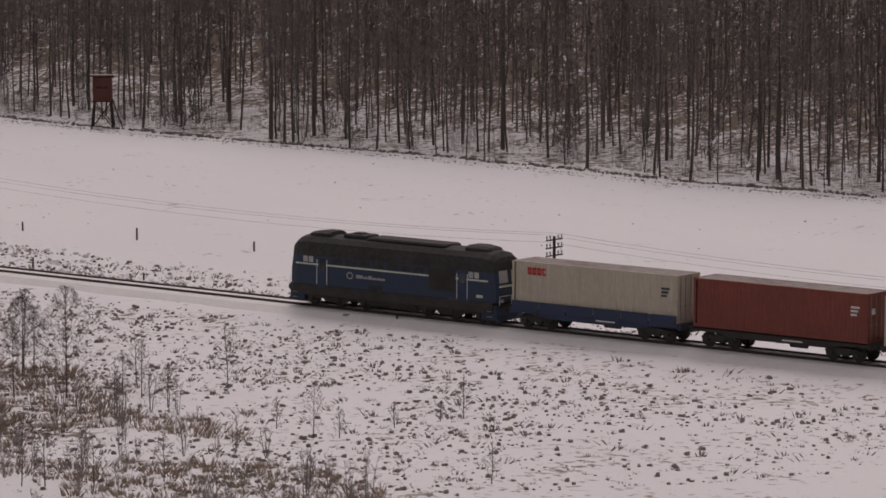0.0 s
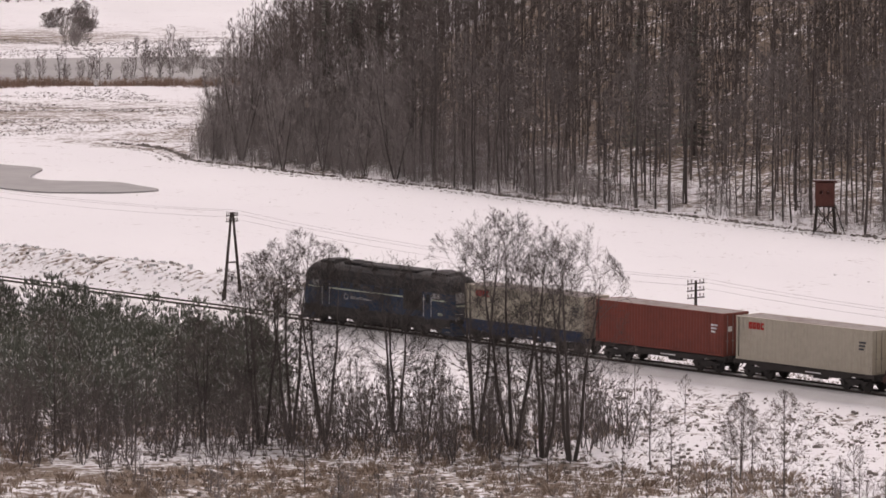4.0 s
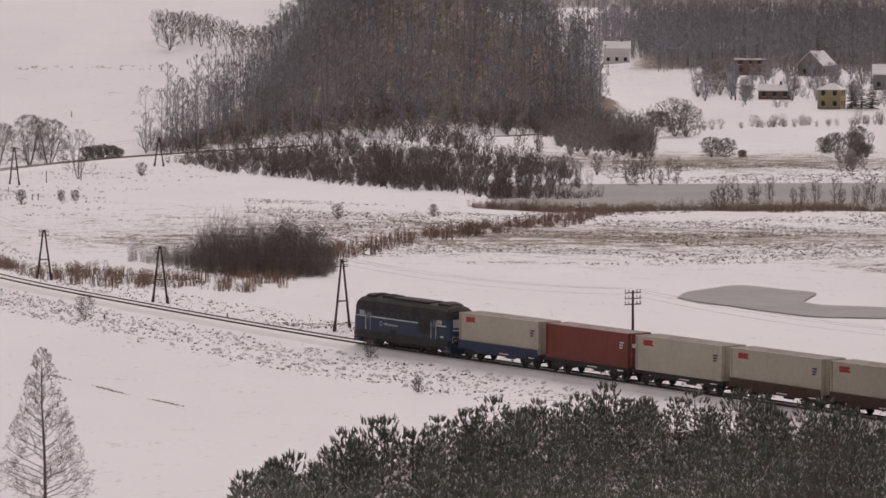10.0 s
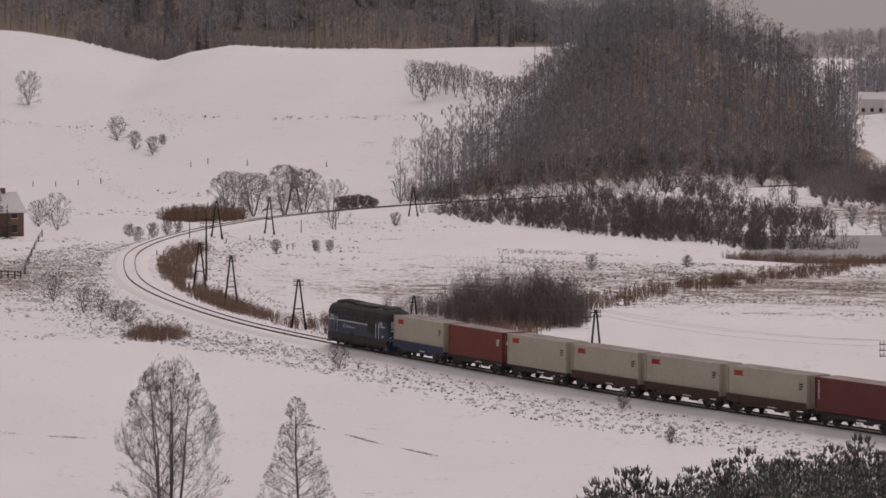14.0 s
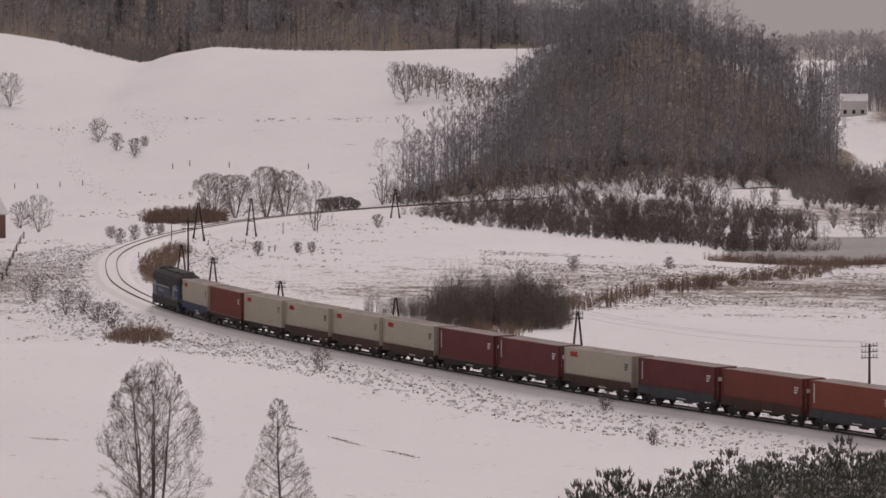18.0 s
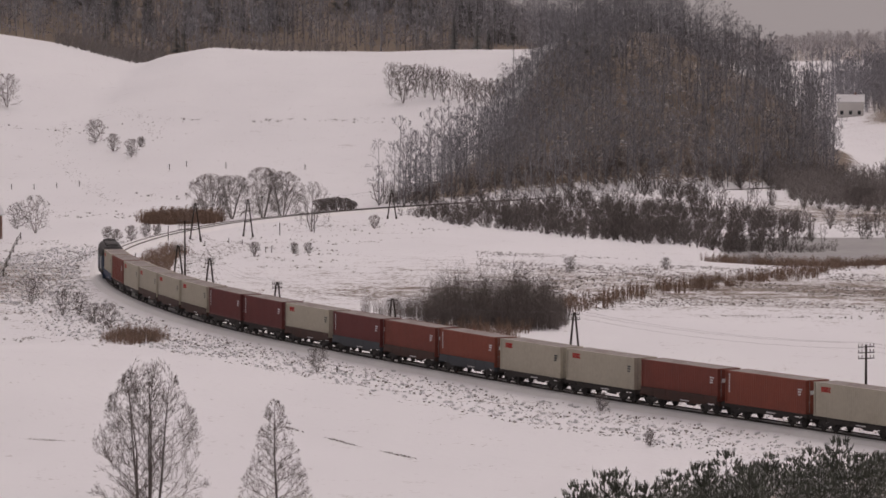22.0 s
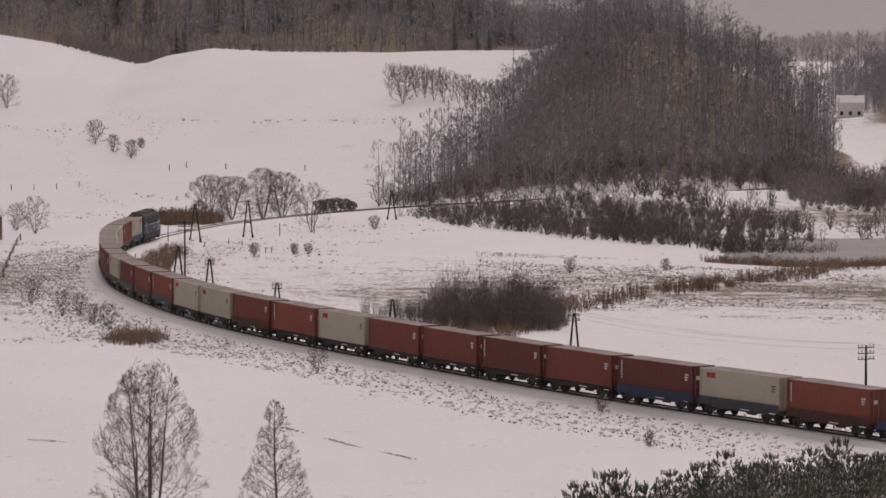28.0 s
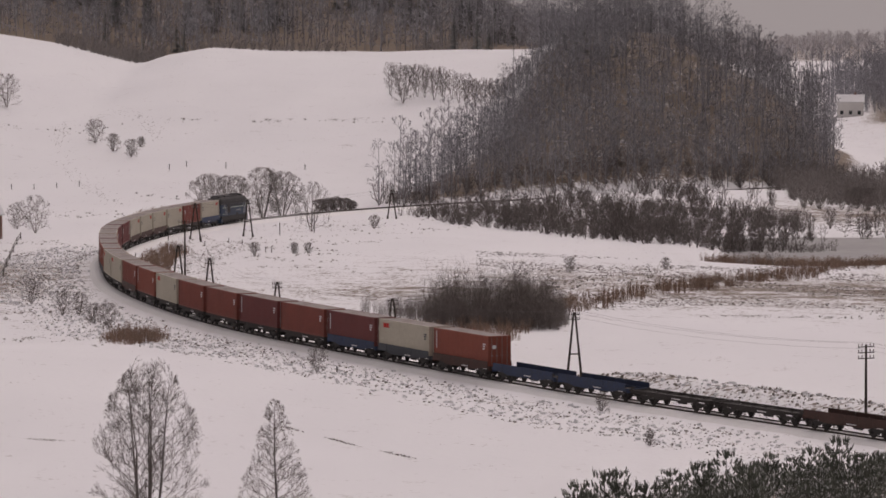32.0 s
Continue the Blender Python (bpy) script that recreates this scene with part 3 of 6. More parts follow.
    part("door_header", Build().box(x0, -W / 2 + 0.1, H - 0.14, x0 + 0.1, W / 2 - 0.1, H), M[paint], c)
    for s in (-1, 1):
        d = Build().box(x0 + 0.03, min(0.01 * s, s * 1.09), 0.15, x0 + 0.09, max(0.01 * s, s * 1.09), H - 0.15, 0.012)
        door = part("door", d, M[paint], c)
        for yy in (0.28, 0.82):
            r = Build().tube((x0 + 0.01, s * yy, 0.1), (x0 + 0.01, s * yy, H - 0.1), 0.02, n=6)
            r.box(x0 - 0.005, s * yy - 0.12, 1.0, x0 + 0.02, s * yy + 0.12, 1.05)
            part("lock_rod", r, M["steel"], door)
        pl = Build().box(x0 + 0.018, min(s * 0.36, s * 0.74), 1.65, x0 + 0.028, max(s * 0.36, s * 0.74), 2.0)
        part("data_plate", pl, M["white_paint" if s > 0 and paint != "white_box" else paint], door)
    return c


M["roof_frost"] = mat("frosted_container_roof", (0.30, 0.27, 0.255), 0.8, dark=(0.16, 0.11, 0.10), scale=0.25, amount=0.8)


def loft(b, sections, close_ends=True):
    """Joins rings of equal length, one after another."""
    n = len(sections[0])
    v = [p for s in sections for p in s]
    f = []
    for i in range(len(sections) - 1):
        for j in range(n - 1):
            f.append((i * n + j, i * n + j + 1, (i + 1) * n + j + 1, (i + 1) * n + j))
    if close_ends:
        f += [tuple(range(n)), tuple(range((len(sections) - 1) * n, len(sections) * n))]
    return b.add(v, f)


def locomotive():
    """A six-axle diesel engine with a cab at each end: high rounded body, tall roof, two three-axle bogies, fuel tank."""
    e = thing("diesel_locomotive", "dark blue diesel locomotive with sooty roof and pale stripe", "locomotive")
    half = 8.05
    # (x, half width, height of the eaves, height of the crown)
    ends = [(half, 1.10, 3.15, 3.80), (half - 0.12, 1.32, 3.2, 4.12), (half - 0.5, 1.44, 3.2, 4.40), (half - 1.2, 1.475, 3.2, 4.50)]
    secs = [(x, w, ev, cr) for x, w, ev, cr in ends] + [(-x, w, ev, cr) for x, w, ev, cr in reversed(ends)]
    low = Build()
    loft(low, [[(x + (0.14 if x > 7.8 else -0.14 if x < -7.8 else 0), -w, 1.36), (x + (0.16 if x > 7.8 else -0.16 if x < -7.8 else 0), -w, 2.2), (x, -w, ev), (x, w, ev), (x + (0.16 if x > 7.8 else -0.16 if x < -7.8 else 0), w, 2.2), (x + (0.14 if x > 7.8 else -0.14 if x < -7.8 else 0), w, 1.36), (x, -w, 1.36)] for x, w, ev, cr in secs])
    body = part("body", low, M["loco_blue"], e, "dark blue painted body side")
    top = Build()
    rows = []
    for x, w, ev, cr in secs:
        k = cr - ev
        rows.append([(x, -w, ev), (x, -w * 0.985, ev + 0.35 * k), (x, -w * 0.90, ev + 0.65 * k), (x, -w * 0.68, ev + 0.87 * k), (x, -w * 0.35, ev + 0.97 * k), (x, 0, cr),
                     (x, w * 0.35, ev + 0.97 * k), (x, w * 0.68, ev + 0.87 * k), (x, w * 0.90, ev + 0.65 * k), (x, w * 0.985, ev + 0.35 * k), (x, w, ev)])
    loft(top, rows)
    roof = part("roof", top, M["loco_roof"], e, "soot-black rounded roof")
    for x in (6.5, -6.5):
        hump = Build()
        s = math.copysign(1, x)
        loft(hump, [[(x + s * dx, -w, 4.25), (x + s * dx, -w, 4.45 + h * 0.6), (x + s * dx, -w * 0.6, 4.5 + h), (x + s * dx, w * 0.6, 4.5 + h), (x + s * dx, w, 4.45 + h * 0.6), (x + s * dx, w, 4.25)]
                    for dx, w, h in ((0.75, 0.5, -0.1), (0.5, 0.75, 0.12), (-0.3, 0.85, 0.22), (-1.1, 0.85, 0.20), (-1.2, 0.8, 0.0))])
        part("cab_roof_hood", hump, M["loco_roof"], roof)
    ex = Build().box(2.6, -0.7, 4.40, 4.4, 0.7, 4.66, 0.06)
    ex.box(-3.8, -0.85, 4.35, 2.4, 0.85, 4.60, 0.08)
    ex.box(3.2, -0.3, 4.62, 3.9, 0.3, 4.76, 0.04)
    part("exhaust_hood", ex, M["loco_roof"], roof)
    for y in (-1.48, 1.48):
        o = math.copysign(1, y)
        st = Build()
        for xa, xb in ((-7.6, -5.1), (-3.15, 7.6)):
            st.box(xa, min(y, y + o * 0.012), 2.62, xb, max(y, y + o * 0.012), 2.72)
        part("stripe", st, M["stripe"], body, "pale yellow-green stripe")
        lo = Build()
        for k in range(7):
            a0, a1 = 0.9 * k, 0.9 * k + 0.62
            c0, c1 = [(3.25 + 0.24 * math.cos(q), 2.16 + 0.19 * math.sin(q)) for q in (a0, a1)]
            lo.tube((c0[0], y, c0[1]), (c1[0], y, c1[1]), 0.055, n=5)
        part("logo_ring", lo, M["faded_white"], body, "pale round ring emblem")
        bars = Build()
        for k, wd in enumerate((0.55, 0.32, 0.30, 0.30, 0.30, 0.30)):
            xa = 2.75 - sum((0.55, 0.32, 0.30, 0.30, 0.30, 0.30)[:k]) - 0.05 * k
            bars.box(xa - wd, min(y, y + o * 0.012), 2.04, xa, max(y, y + o * 0.012), 2.18 + (0.08 if k in (0, 2) else 0))
        part("lettering_bar", bars, M["faded_white"], body, "row of pale painted bars")
        nb = Build()
        for k in range(4):
            nb.box(-4.9 - 0.42 * k, min(y, y + o * 0.012), 1.30, -4.55 - 0.42 * k, max(y, y + o * 0.012), 1.42)
        part("number_bar", nb, M["wagon_grey"], body)
        part("plate", Build().box(-7.2, min(y, y + o * 0.012), 1.60, -6.70, max(y, y + o * 0.012), 1.78), M["stripe"], body)
        gr = Build()
        gr.box(-5.05, min(y, y + o * 0.02), 1.80, -3.0, max(y, y + o * 0.02), 3.18)
        for z in np.arange(1.90, 3.10, 0.1):
            gr.box(-5.0, min(y, y + o * 0.05), z, -3.25, max(y, y + o * 0.05), z + 0.045)
        part("radiator_grille", gr, M["black"], body, "black louvred grille")
        g2 = Build()
        for xa in (-2.6, -1.6, -0.6, 0.6, 1.7, 2.8, 3.9):
            g2.box(xa, min(y, y + o * 0.02), 2.82, xa + 0.8, max(y, y + o * 0.02), 3.16)
        g2.box(0.7, min(y, y + o * 0.015), 1.28, 1.7, max(y, y + o * 0.015), 1.68)
        tagged(part("side_vent", g2, M["loco_roof"], body), kind="stuff")
        for xa in (5.15, -5.95):
            d = Build().box(xa, min(y, y + o * 0.015), 1.25, xa + 0.62, max(y, y + o * 0.015), 3.15, 0.005)
            door = part("cab_door", d, M["loco_blue"], body)
            part("door_window", Build().box(xa + 0.12, min(y, y + o * 0.02), 2.40, xa + 0.5, max(y, y + o * 0.02), 3.05), M["glass"], door)
            for dx in (-0.09, 0.71):
                h = Build().tube((xa + dx, y + o * 0.06, 1.45), (xa + dx, y + o * 0.06, 3.0), 0.024, n=6)
                part("handrail", h, M["white_paint"], door, "white vertical handrail")
        for xa in (6.15, -6.95):
            for dx in (0.05, 0.50):
                part("side_window", Build().box(xa + dx, min(y, y + o * 0.014), 2.78, xa + dx + 0.36, max(y, y + o * 0.014), 3.16, 0.004), M["glass_painted_bright"], body)
    for s in (-1, 1):
        for y in (-0.62, 0.62):
            wd = Build()
            x = s * (half + 0.03)
            wd.add([(x + s * 0.07, y - 0.42, 2.55), (x + s * 0.07, y + 0.42, 2.55), (x - s * 0.02, y + 0.40, 3.3), (x - s * 0.02, y - 0.40, 3.3),
                    (x + s * 0.12, y - 0.42, 2.55), (x + s * 0.12, y + 0.42, 2.55), (x + s * 0.03, y + 0.40, 3.3), (x + s * 0.03, y - 0.40, 3.3)],
                   [(4, 5, 6, 7), (0, 3, 2, 1), (0, 1, 5, 4), (1, 2, 6, 5), (2, 3, 7, 6), (3, 0, 4, 7)])
            part("cab_window", wd, M["glass_painted_bright"], body)
            lt = Build().tube((s * (half + 0.1), y * 1.35, 1.45), (s * (half + 0.24), y * 1.35, 1.45), 0.12, n=12)
            part("headlight", lt, M["ceramic"], body)
        hp = Build().box(min(s * 8.18, s * 8.25), -1.1, 2.28, max(s * 8.18, s * 8.25), 1.1, 2.40)
        part("front_band", hp, M["stripe"], body)
        pl = Build()
        pl.prism([(s * 7.0, 0.30), (s * 7.0, 1.15), (s * 8.15, 1.15), (s * 8.15, 0.55), (s * 8.3, 0.22)], -1.35, 1.35, "y")
        part("snow_plough", pl, M["loco_blue"], e)
        buffers(e, s * 8.05, out=s)
        pf = Build().box(min(s * 8.0, s * 8.32), -1.25, 1.12, max(s * 8.0, s * 8.32), 1.25, 1.20)
        part("front_step", pf, M["black"], e)
        rl = Build()
        rl.tube((s * 8.3, -1.2, 1.75), (s * 8.3, 1.2, 1.75), 0.02, n=6)
        for y in (-1.2, 0, 1.2):
            rl.tube((s * 8.3, y, 1.2), (s * 8.3, y, 1.75), 0.02, n=6)
        part("front_rail", rl, M["white_paint"], e)
    fr = Build().box(-7.9, -1.45, 0.70, 7.9, 1.45, 1.35, 0.03)
    part("underframe", fr, M["black"], e)
    tank = Build().prism([(-1.25, 0.92), (-1.25, 0.55), (-0.9, 0.28), (0.9, 0.28), (1.25, 0.55), (1.25, 0.92)], -1.8, 2.0)
    part("fuel_tank", tank, M["black"], e)
    for x in (-4.55, 4.55):
        b = Build()
        for y in (-1.08, 1.08):
            b.prism([(x - 2.75, 0.5), (x - 2.75, 0.85), (x + 2.75, 0.85), (x + 2.75, 0.5), (x + 1.0, 0.5), (x + 0.7, 0.32), (x - 0.7, 0.32), (x - 1.0, 0.5)], y - 0.07, y + 0.07, "y")
            for dx in (-2.1, 0, 2.1):
                b.box(x + dx - 0.2, y - 0.12, 0.3, x + dx + 0.2, y + 0.14, 0.72, 0.03)
                for q in (-0.42, 0.42):
                    b.tube((x + dx + q, y, 0.4), (x + dx + q, y, 0.8), 0.1, n=8)
        b.box(x - 0.3, -1.08, 0.5, x + 0.3, 1.08, 0.8)
        g = part("bogie", b, M["black"], e)
        for dx in (-2.1, 0, 2.1):
            wheelset(g, x + dx)
        for y in (-1.4, 1.4):
            for z in (0.45, 0.78):
                part("cab_step", Build().box(x + (2.95 if x > 0 else -3.35), y - 0.08, z, x + (3.35 if x > 0 else -2.95), y + 0.08, z + 0.04), M["steel"], e)
    return e


# what stands behind the engine, in order: paint of the box, paint of the wagon
CONSIST = ("white_box wagon_blue", "red_box wagon_black", "white_box wagon_black", "white_box wagon_brown", "white_box wagon_brown", "white_box wagon_brown",
           "crimson_box wagon_black", "crimson_box wagon_black", "white_box wagon_brown", "crimson_box wagon_grey", "red_box wagon_brown", "orange_box wagon_grey",
           "white_box wagon_black", "white_box wagon_black", "red_box wagon_brown", "orange_box wagon_black", "white_box wagon_black", "red_box wagon_black",
           "red_box wagon_black", "crimson_box wagon_black", "red_box wagon_black", "crimson_box wagon_blue", "white_box wagon_grey", "orange_box wagon_brown",
           "none wagon_blue", "none wagon_blue", "none wagon_black", "none wagon_black", "none wagon_brown", "none wagon_brown")
LOGO = {"white_box": "block", "crimson_box": "column", "orange_box": "column", "red_box": "bars"}
PITCH = 13.36
RUN = [(0, 264.6), (3, 315.6), (6, 367.0), (9, 417.4), (13, 482.0), (17, 546.5), (25, 678.0), (32, 790.4)]


def front_at(t):
    return float(np.interp(t, [a for a, _ in RUN], [b for _, b in RUN]))


def ride(s, wheel_base, lift=0.0):
    """The pose of a vehicle whose middle is s metres along the track, carried by its two bogies."""
    a, b = on_track(s - wheel_base / 2), on_track(s + wheel_base / 2)
    d = (b - a).normalized()
    y = Vector((-d.y, d.x, 0)).normalized()
    z = d.cross(y)
    m = Matrix((d, y, z)).transposed().to_4x4()
    m.translation = (a + b) / 2 + Vector((0, 0, lift))
    return m


BOX_NAMES = {"white_box": "off-white", "red_box": "oxide-red", "crimson_box": "dark crimson", "orange_box": "orange-red"}
WAGON_NAMES = {"wagon_blue": "blue", "wagon_black": "black", "wagon_brown": "rust-brown", "wagon_grey": "blue-grey"}
engine = locomotive()
riders = [(engine, 8.5, 9.1, 0.0)]
protos = {}


def stock(key, make):
    if key in protos:
        return copy_thing(protos[key], Matrix())
    protos[key] = make()
    return protos[key]


for i, pair in enumerate(CONSIST):
    box, wag = pair.split()
    back = 17.15 + PITCH * (i + 0.5)
    loaded = box != "none"
    w = stock(wag + box * (not loaded), lambda: flat_wagon(wag, WAGON_NAMES[wag] + (" container flat wagon under its box" if loaded else " empty container flat wagon at the train's end"), 0.34 if wag == "wagon_blue" else 0.30))
    riders.append((w, back, 8.7, 0.0))
    if loaded:
        c = stock(box, lambda: container(box, BOX_NAMES[box] + " steel shipping container with corrugated sides on a flat wagon", LOGO[box]))
        riders.append((c, back, 8.7, 1.20))


def motions():
    """The train runs along its track."""
    times = [0.5 * k for k in range(65)]
    for ob, back, wb, lift in riders:
        walk(ob, [(t, ride(front_at(t) - back, wb, lift)) for t in times])

# ---- bare trees, shrubs, pines ----
def segments_mesh(segs, sides=3):
    """Tapered stems (x0 y0 z0 x1 y1 z1 r0 r1) as open prisms; below 2 sides: slivers of one triangle."""
    s = np.asarray(segs, float).reshape(-1, 8)
    a, b, ra, rb = s[:, 0:3], s[:, 3:6], s[:, 6:7], s[:, 7:8]
    d = b - a
    d = d / (np.linalg.norm(d, axis=1, keepdims=True) + 1e-9)
    ref = np.where(np.abs(d[:, 2:3]) > 0.8, np.array([[1.0, 0, 0]]), np.array([[0, 0, 1.0]]))
    u = np.cross(d, ref)
    u = u / (np.linalg.norm(u, axis=1, keepdims=True) + 1e-9)
    w = np.cross(d, u)
    n = len(s)
    if sides < 3:
        v = np.stack([a + u * ra, a - u * ra * 0.5 + w * ra, b], 1).reshape(-1, 3)
        return v, np.arange(3 * n).reshape(n, 3)
    ang = 2 * np.pi * np.arange(sides) / sides
    ring = u[:, None] * np.cos(ang)[None, :, None] + w[:, None] * np.sin(ang)[None, :, None]
    v = np.concatenate([a[:, None] + ring * ra[:, None], b[:, None] + ring * rb[:, None]], 1).reshape(-1, 3)
    k = np.arange(sides)
    k2 = (k + 1) % sides
    f = np.concatenate([np.stack([k, k2, sides + k2], 1), np.stack([k, sides + k2, sides + k], 1)])
    f = (f[None] + (np.arange(n) * 2 * sides)[:, None, None]).reshape(-1, 3)
    return v, f


def stem_mesh(pts, rad, sides):
    """One stem: rings along its bends, joined, with a closed tip."""
    n = len(pts)
    ang = 2 * np.pi * np.arange(sides) / sides
    ring = np.stack([np.cos(ang), np.sin(ang), 0 * ang], 1)
    v = (pts[:, None] + ring[None] * rad[:, None, None]).reshape(-1, 3)
    k, k2 = np.arange(sides), (np.arange(sides) + 1) % sides
    f = np.concatenate([np.concatenate([np.stack([k, k2, sides + k2], 1), np.stack([k, sides + k2, sides + k], 1)]) + i * sides for i in range(n - 1)])
    return v, f


def join(*parts):
    vs, fs, o = [], [], 0
    for v, f in parts:
        vs.append(v)
        fs.append(f + o)
        o += len(v)
    return np.concatenate(vs), np.concatenate(fs)


ENVELOPE = {
    "oval": lambda t: np.sin(np.pi * np.clip(0.30 + 0.66 * t, 0, 1)) ** 0.95,
    "egg": lambda t: np.sin(np.pi * np.clip(0.26 + 0.68 * t, 0, 1)) ** 0.7,
    "dome": lambda t: np.sqrt(np.clip(1 - np.abs(t - 0.25) ** 2.2 / 0.75 ** 2.2, 0, 1)),
    "cone": lambda t: np.clip(1.02 - 0.93 * t, 0, 1) * np.clip(0.75 + 2.0 * t, 0, 1),
    "ball": lambda t: np.sqrt(np.clip(1 - (np.clip(t, 0.02, 1) - 0.45) ** 2 / 0.55 ** 2, 0.0, 1)),
}


def unit(v):
    return v / (np.linalg.norm(v, axis=1, keepdims=True) + 1e-9)


def grow(rng, height, crown, base=0.25, radius=0.12, levels=(20, 6, 5), shape="oval", stems=1, lean=0.0, rise=(0.6, 1.6), twig=0.015, up=0.25, angle=0.75, ratio=0.5, sides=4, fine_from=1, even=0.6):
    """A leafless tree whose shoots fork level by level and fill a crown of the given half width.
    base: where the crown begins; lean: how far several stems part; levels: shoots on each stem, limb, branch. Gives wood and twigs."""
    wood, limbs, fine = [], [], []
    n = 6 if sides > 3 else 3
    start, way, size, thick = [], [], [], []
    for k in range(stems):
        t = 2 * math.pi * (k + rng.uniform(-0.3, 0.3)) / max(stems, 1)
        out = np.array([math.cos(t), math.sin(t), 0.0]) * (stems > 1)
        hh = height * (1.0 if stems == 1 else rng.uniform(0.80, 1.0))
        reach = lean * crown * rng.uniform(0.5, 1.0)
        u = np.linspace(0, 1, n + 1)
        pts = np.outer(u ** 0.8 * reach, out) + out * radius * 1.6
        pts[:, 2] = u * hh * (1 - 0.12 * lean * (stems > 1))
        pts[1:, :2] += np.cumsum(rng.normal(size=(n, 2)) * 0.012 * height / n * 3, axis=0)
        rad = radius * (1 - u) ** 0.85 + twig * 0.5
        wood.append(stem_mesh(pts, rad, sides))
        m = levels[0]
        v = base + (0.99 - base) * (np.arange(m) + rng.uniform(0, 1, m)) / m
        p = np.stack([np.interp(v, u, pts[:, j]) for j in range(3)], 1)
        w = np.clip((p[:, 2] / height - base) / (1 - base), 0, 1)
        a = 2.39996 * np.arange(m) + rng.uniform(-0.5, 0.5, m) + 2 * k
        d = unit(np.stack([np.cos(a), np.sin(a), (rise[0] + (rise[1] - rise[0]) * w) * rng.uniform(0.75, 1.25, m)], 1))
        ln = ENVELOPE[shape](w) * crown * rng.uniform(even, 1.05, m) * (1 - 0.35 * lean * (stems > 1)) / np.maximum(np.hypot(d[:, 0], d[:, 1]), 0.25)
        ln = np.minimum(ln, (height * 1.02 - p[:, 2]) / np.maximum(d[:, 2], 0.05)).clip(0.12, None)
        start.append(p); way.append(d); size.append(ln); thick.append(np.maximum(np.interp(v, u, rad) * 0.33, twig))
    p, d, ln, r = np.concatenate(start), np.concatenate(way), np.concatenate(size), np.concatenate(thick)

    def keep_in(p, q):
        """Shortens shoots that would leave the crown."""
        q = q.copy()
        for cut in (0.65, 0.55, 0.5):
            lim = ENVELOPE[shape](np.clip((q[:, 2] / height - base) / (1 - base), 0, 1)) * crown * rng.uniform(0.92, 1.10, len(q)) + 0.03 * crown
            out = (np.hypot(q[:, 0], q[:, 1]) > lim) | (q[:, 2] > height * rng.uniform(0.98, 1.03, len(q)))
            q[out] = p[out] + (q[out] - p[out]) * cut
        return q

    for lv in range(len(levels)):
        last = lv == len(levels) - 1
        mid = keep_in(p, p + d * (ln * 0.5)[:, None])
        d2 = unit(d + np.array([0, 0, up if lv == 0 else 0.4 * up]) + rng.normal(size=d.shape) * 0.2)
        tip = keep_in(mid, mid + d2 * (ln * 0.5)[:, None])
        store = limbs if lv < fine_from else fine
        if last and lv > 0:
            store.extend(np.column_stack([p, tip, r, r * 0.3]))
            break
        store.extend(np.column_stack([p, mid, r, r * 0.65]))
        store.extend(np.column_stack([mid, tip, r * 0.65, r * 0.25]))
        if last:
            break
        c = levels[lv + 1]
        v = (0.22 + 0.78 * (np.tile(np.arange(c), len(p)) + rng.uniform(0, 1, c * len(p))) / c)
        P, D, D2, MID, TIP, LN = (np.repeat(q, c, 0) for q in (p, d, d2, mid, tip, ln))
        vv = v[:, None]
        base_p = np.where(vv < 0.5, P + (MID - P) * vv * 2, MID + (TIP - MID) * (vv * 2 - 1))
        along = np.where(vv < 0.5, D, D2)
        side = unit(np.cross(along, rng.normal(size=along.shape)))
        nd = unit(along + side * np.tan(angle) * rng.uniform(0.5, 1.2, len(v))[:, None] + np.array([0, 0, 0.5 * up]))
        p, d, ln = base_p, nd, LN * ratio * rng.uniform(0.6, 1.25, len(v)) * (1.15 - 0.5 * v)
        r = np.maximum(np.repeat(r, c) * 0.5, twig)
    rest = wood[2:] + ([segments_mesh(limbs, 3)] if limbs else []) + [segments_mesh(fine, 2)]
    return join(*wood[:2]), join(*rest)


def lot(rng, sizes, **kw):
    """Templates for joined woods: one mesh each; sizes: (height, half width)."""
    return [join(*grow(rng, h, c, **kw)) for h, c in sizes]


def tree_thing(name, wood, crown, label, category, group, m):
    """A tree of two shared meshes, trunk and crown."""
    ob = thing(name, label, category, group, m=m)
    for nm, me in (("trunk", wood), ("crown", crown)):
        part(nm, me, None, ob)
    return ob


def plant(name, templates, places, label, category, group, crown_mat="twig"):
    """Trees as things of their own: each takes the meshes of one template."""
    meshes = []
    for w, c in templates:
        meshes.append((big_mesh("trunk", *w, M["bark"]), big_mesh("crown", *c, M[crown_mat])))
    for i, (x, y, z, s, a) in enumerate(places):
        w, c = meshes[i % len(meshes)]
        m = Matrix.LocRotScale((x, y, z), Euler((0, 0, a)), (s, s, s))
        tree_thing(name, w, c, label, category, group, m)


def spots(rng, n, x0, x1, y0, y1, keep, gap=0.0, size=(0.8, 1.2), sink=0.1):
    """Random standing places x, y, z, scale, spin within a box, where keep(x, y) holds."""
    x, y = rng.uniform(x0, x1, n), rng.uniform(y0, y1, n)
    k = keep(x, y)
    x, y = x[k], y[k]
    if gap:
        cell = {}
        ok = []
        for i, (a, b) in enumerate(zip(x, y)):
            c = (int(a // gap), int(b // gap))
            if c not in cell:
                cell[c] = 1
                ok.append(i)
        x, y = x[ok], y[ok]
    z = land_z(x, y) - sink
    return np.stack([x, y, z, rng.uniform(*size, len(x)), rng.uniform(0, 6.28, len(x))], 1)


rng = np.random.default_rng(7)

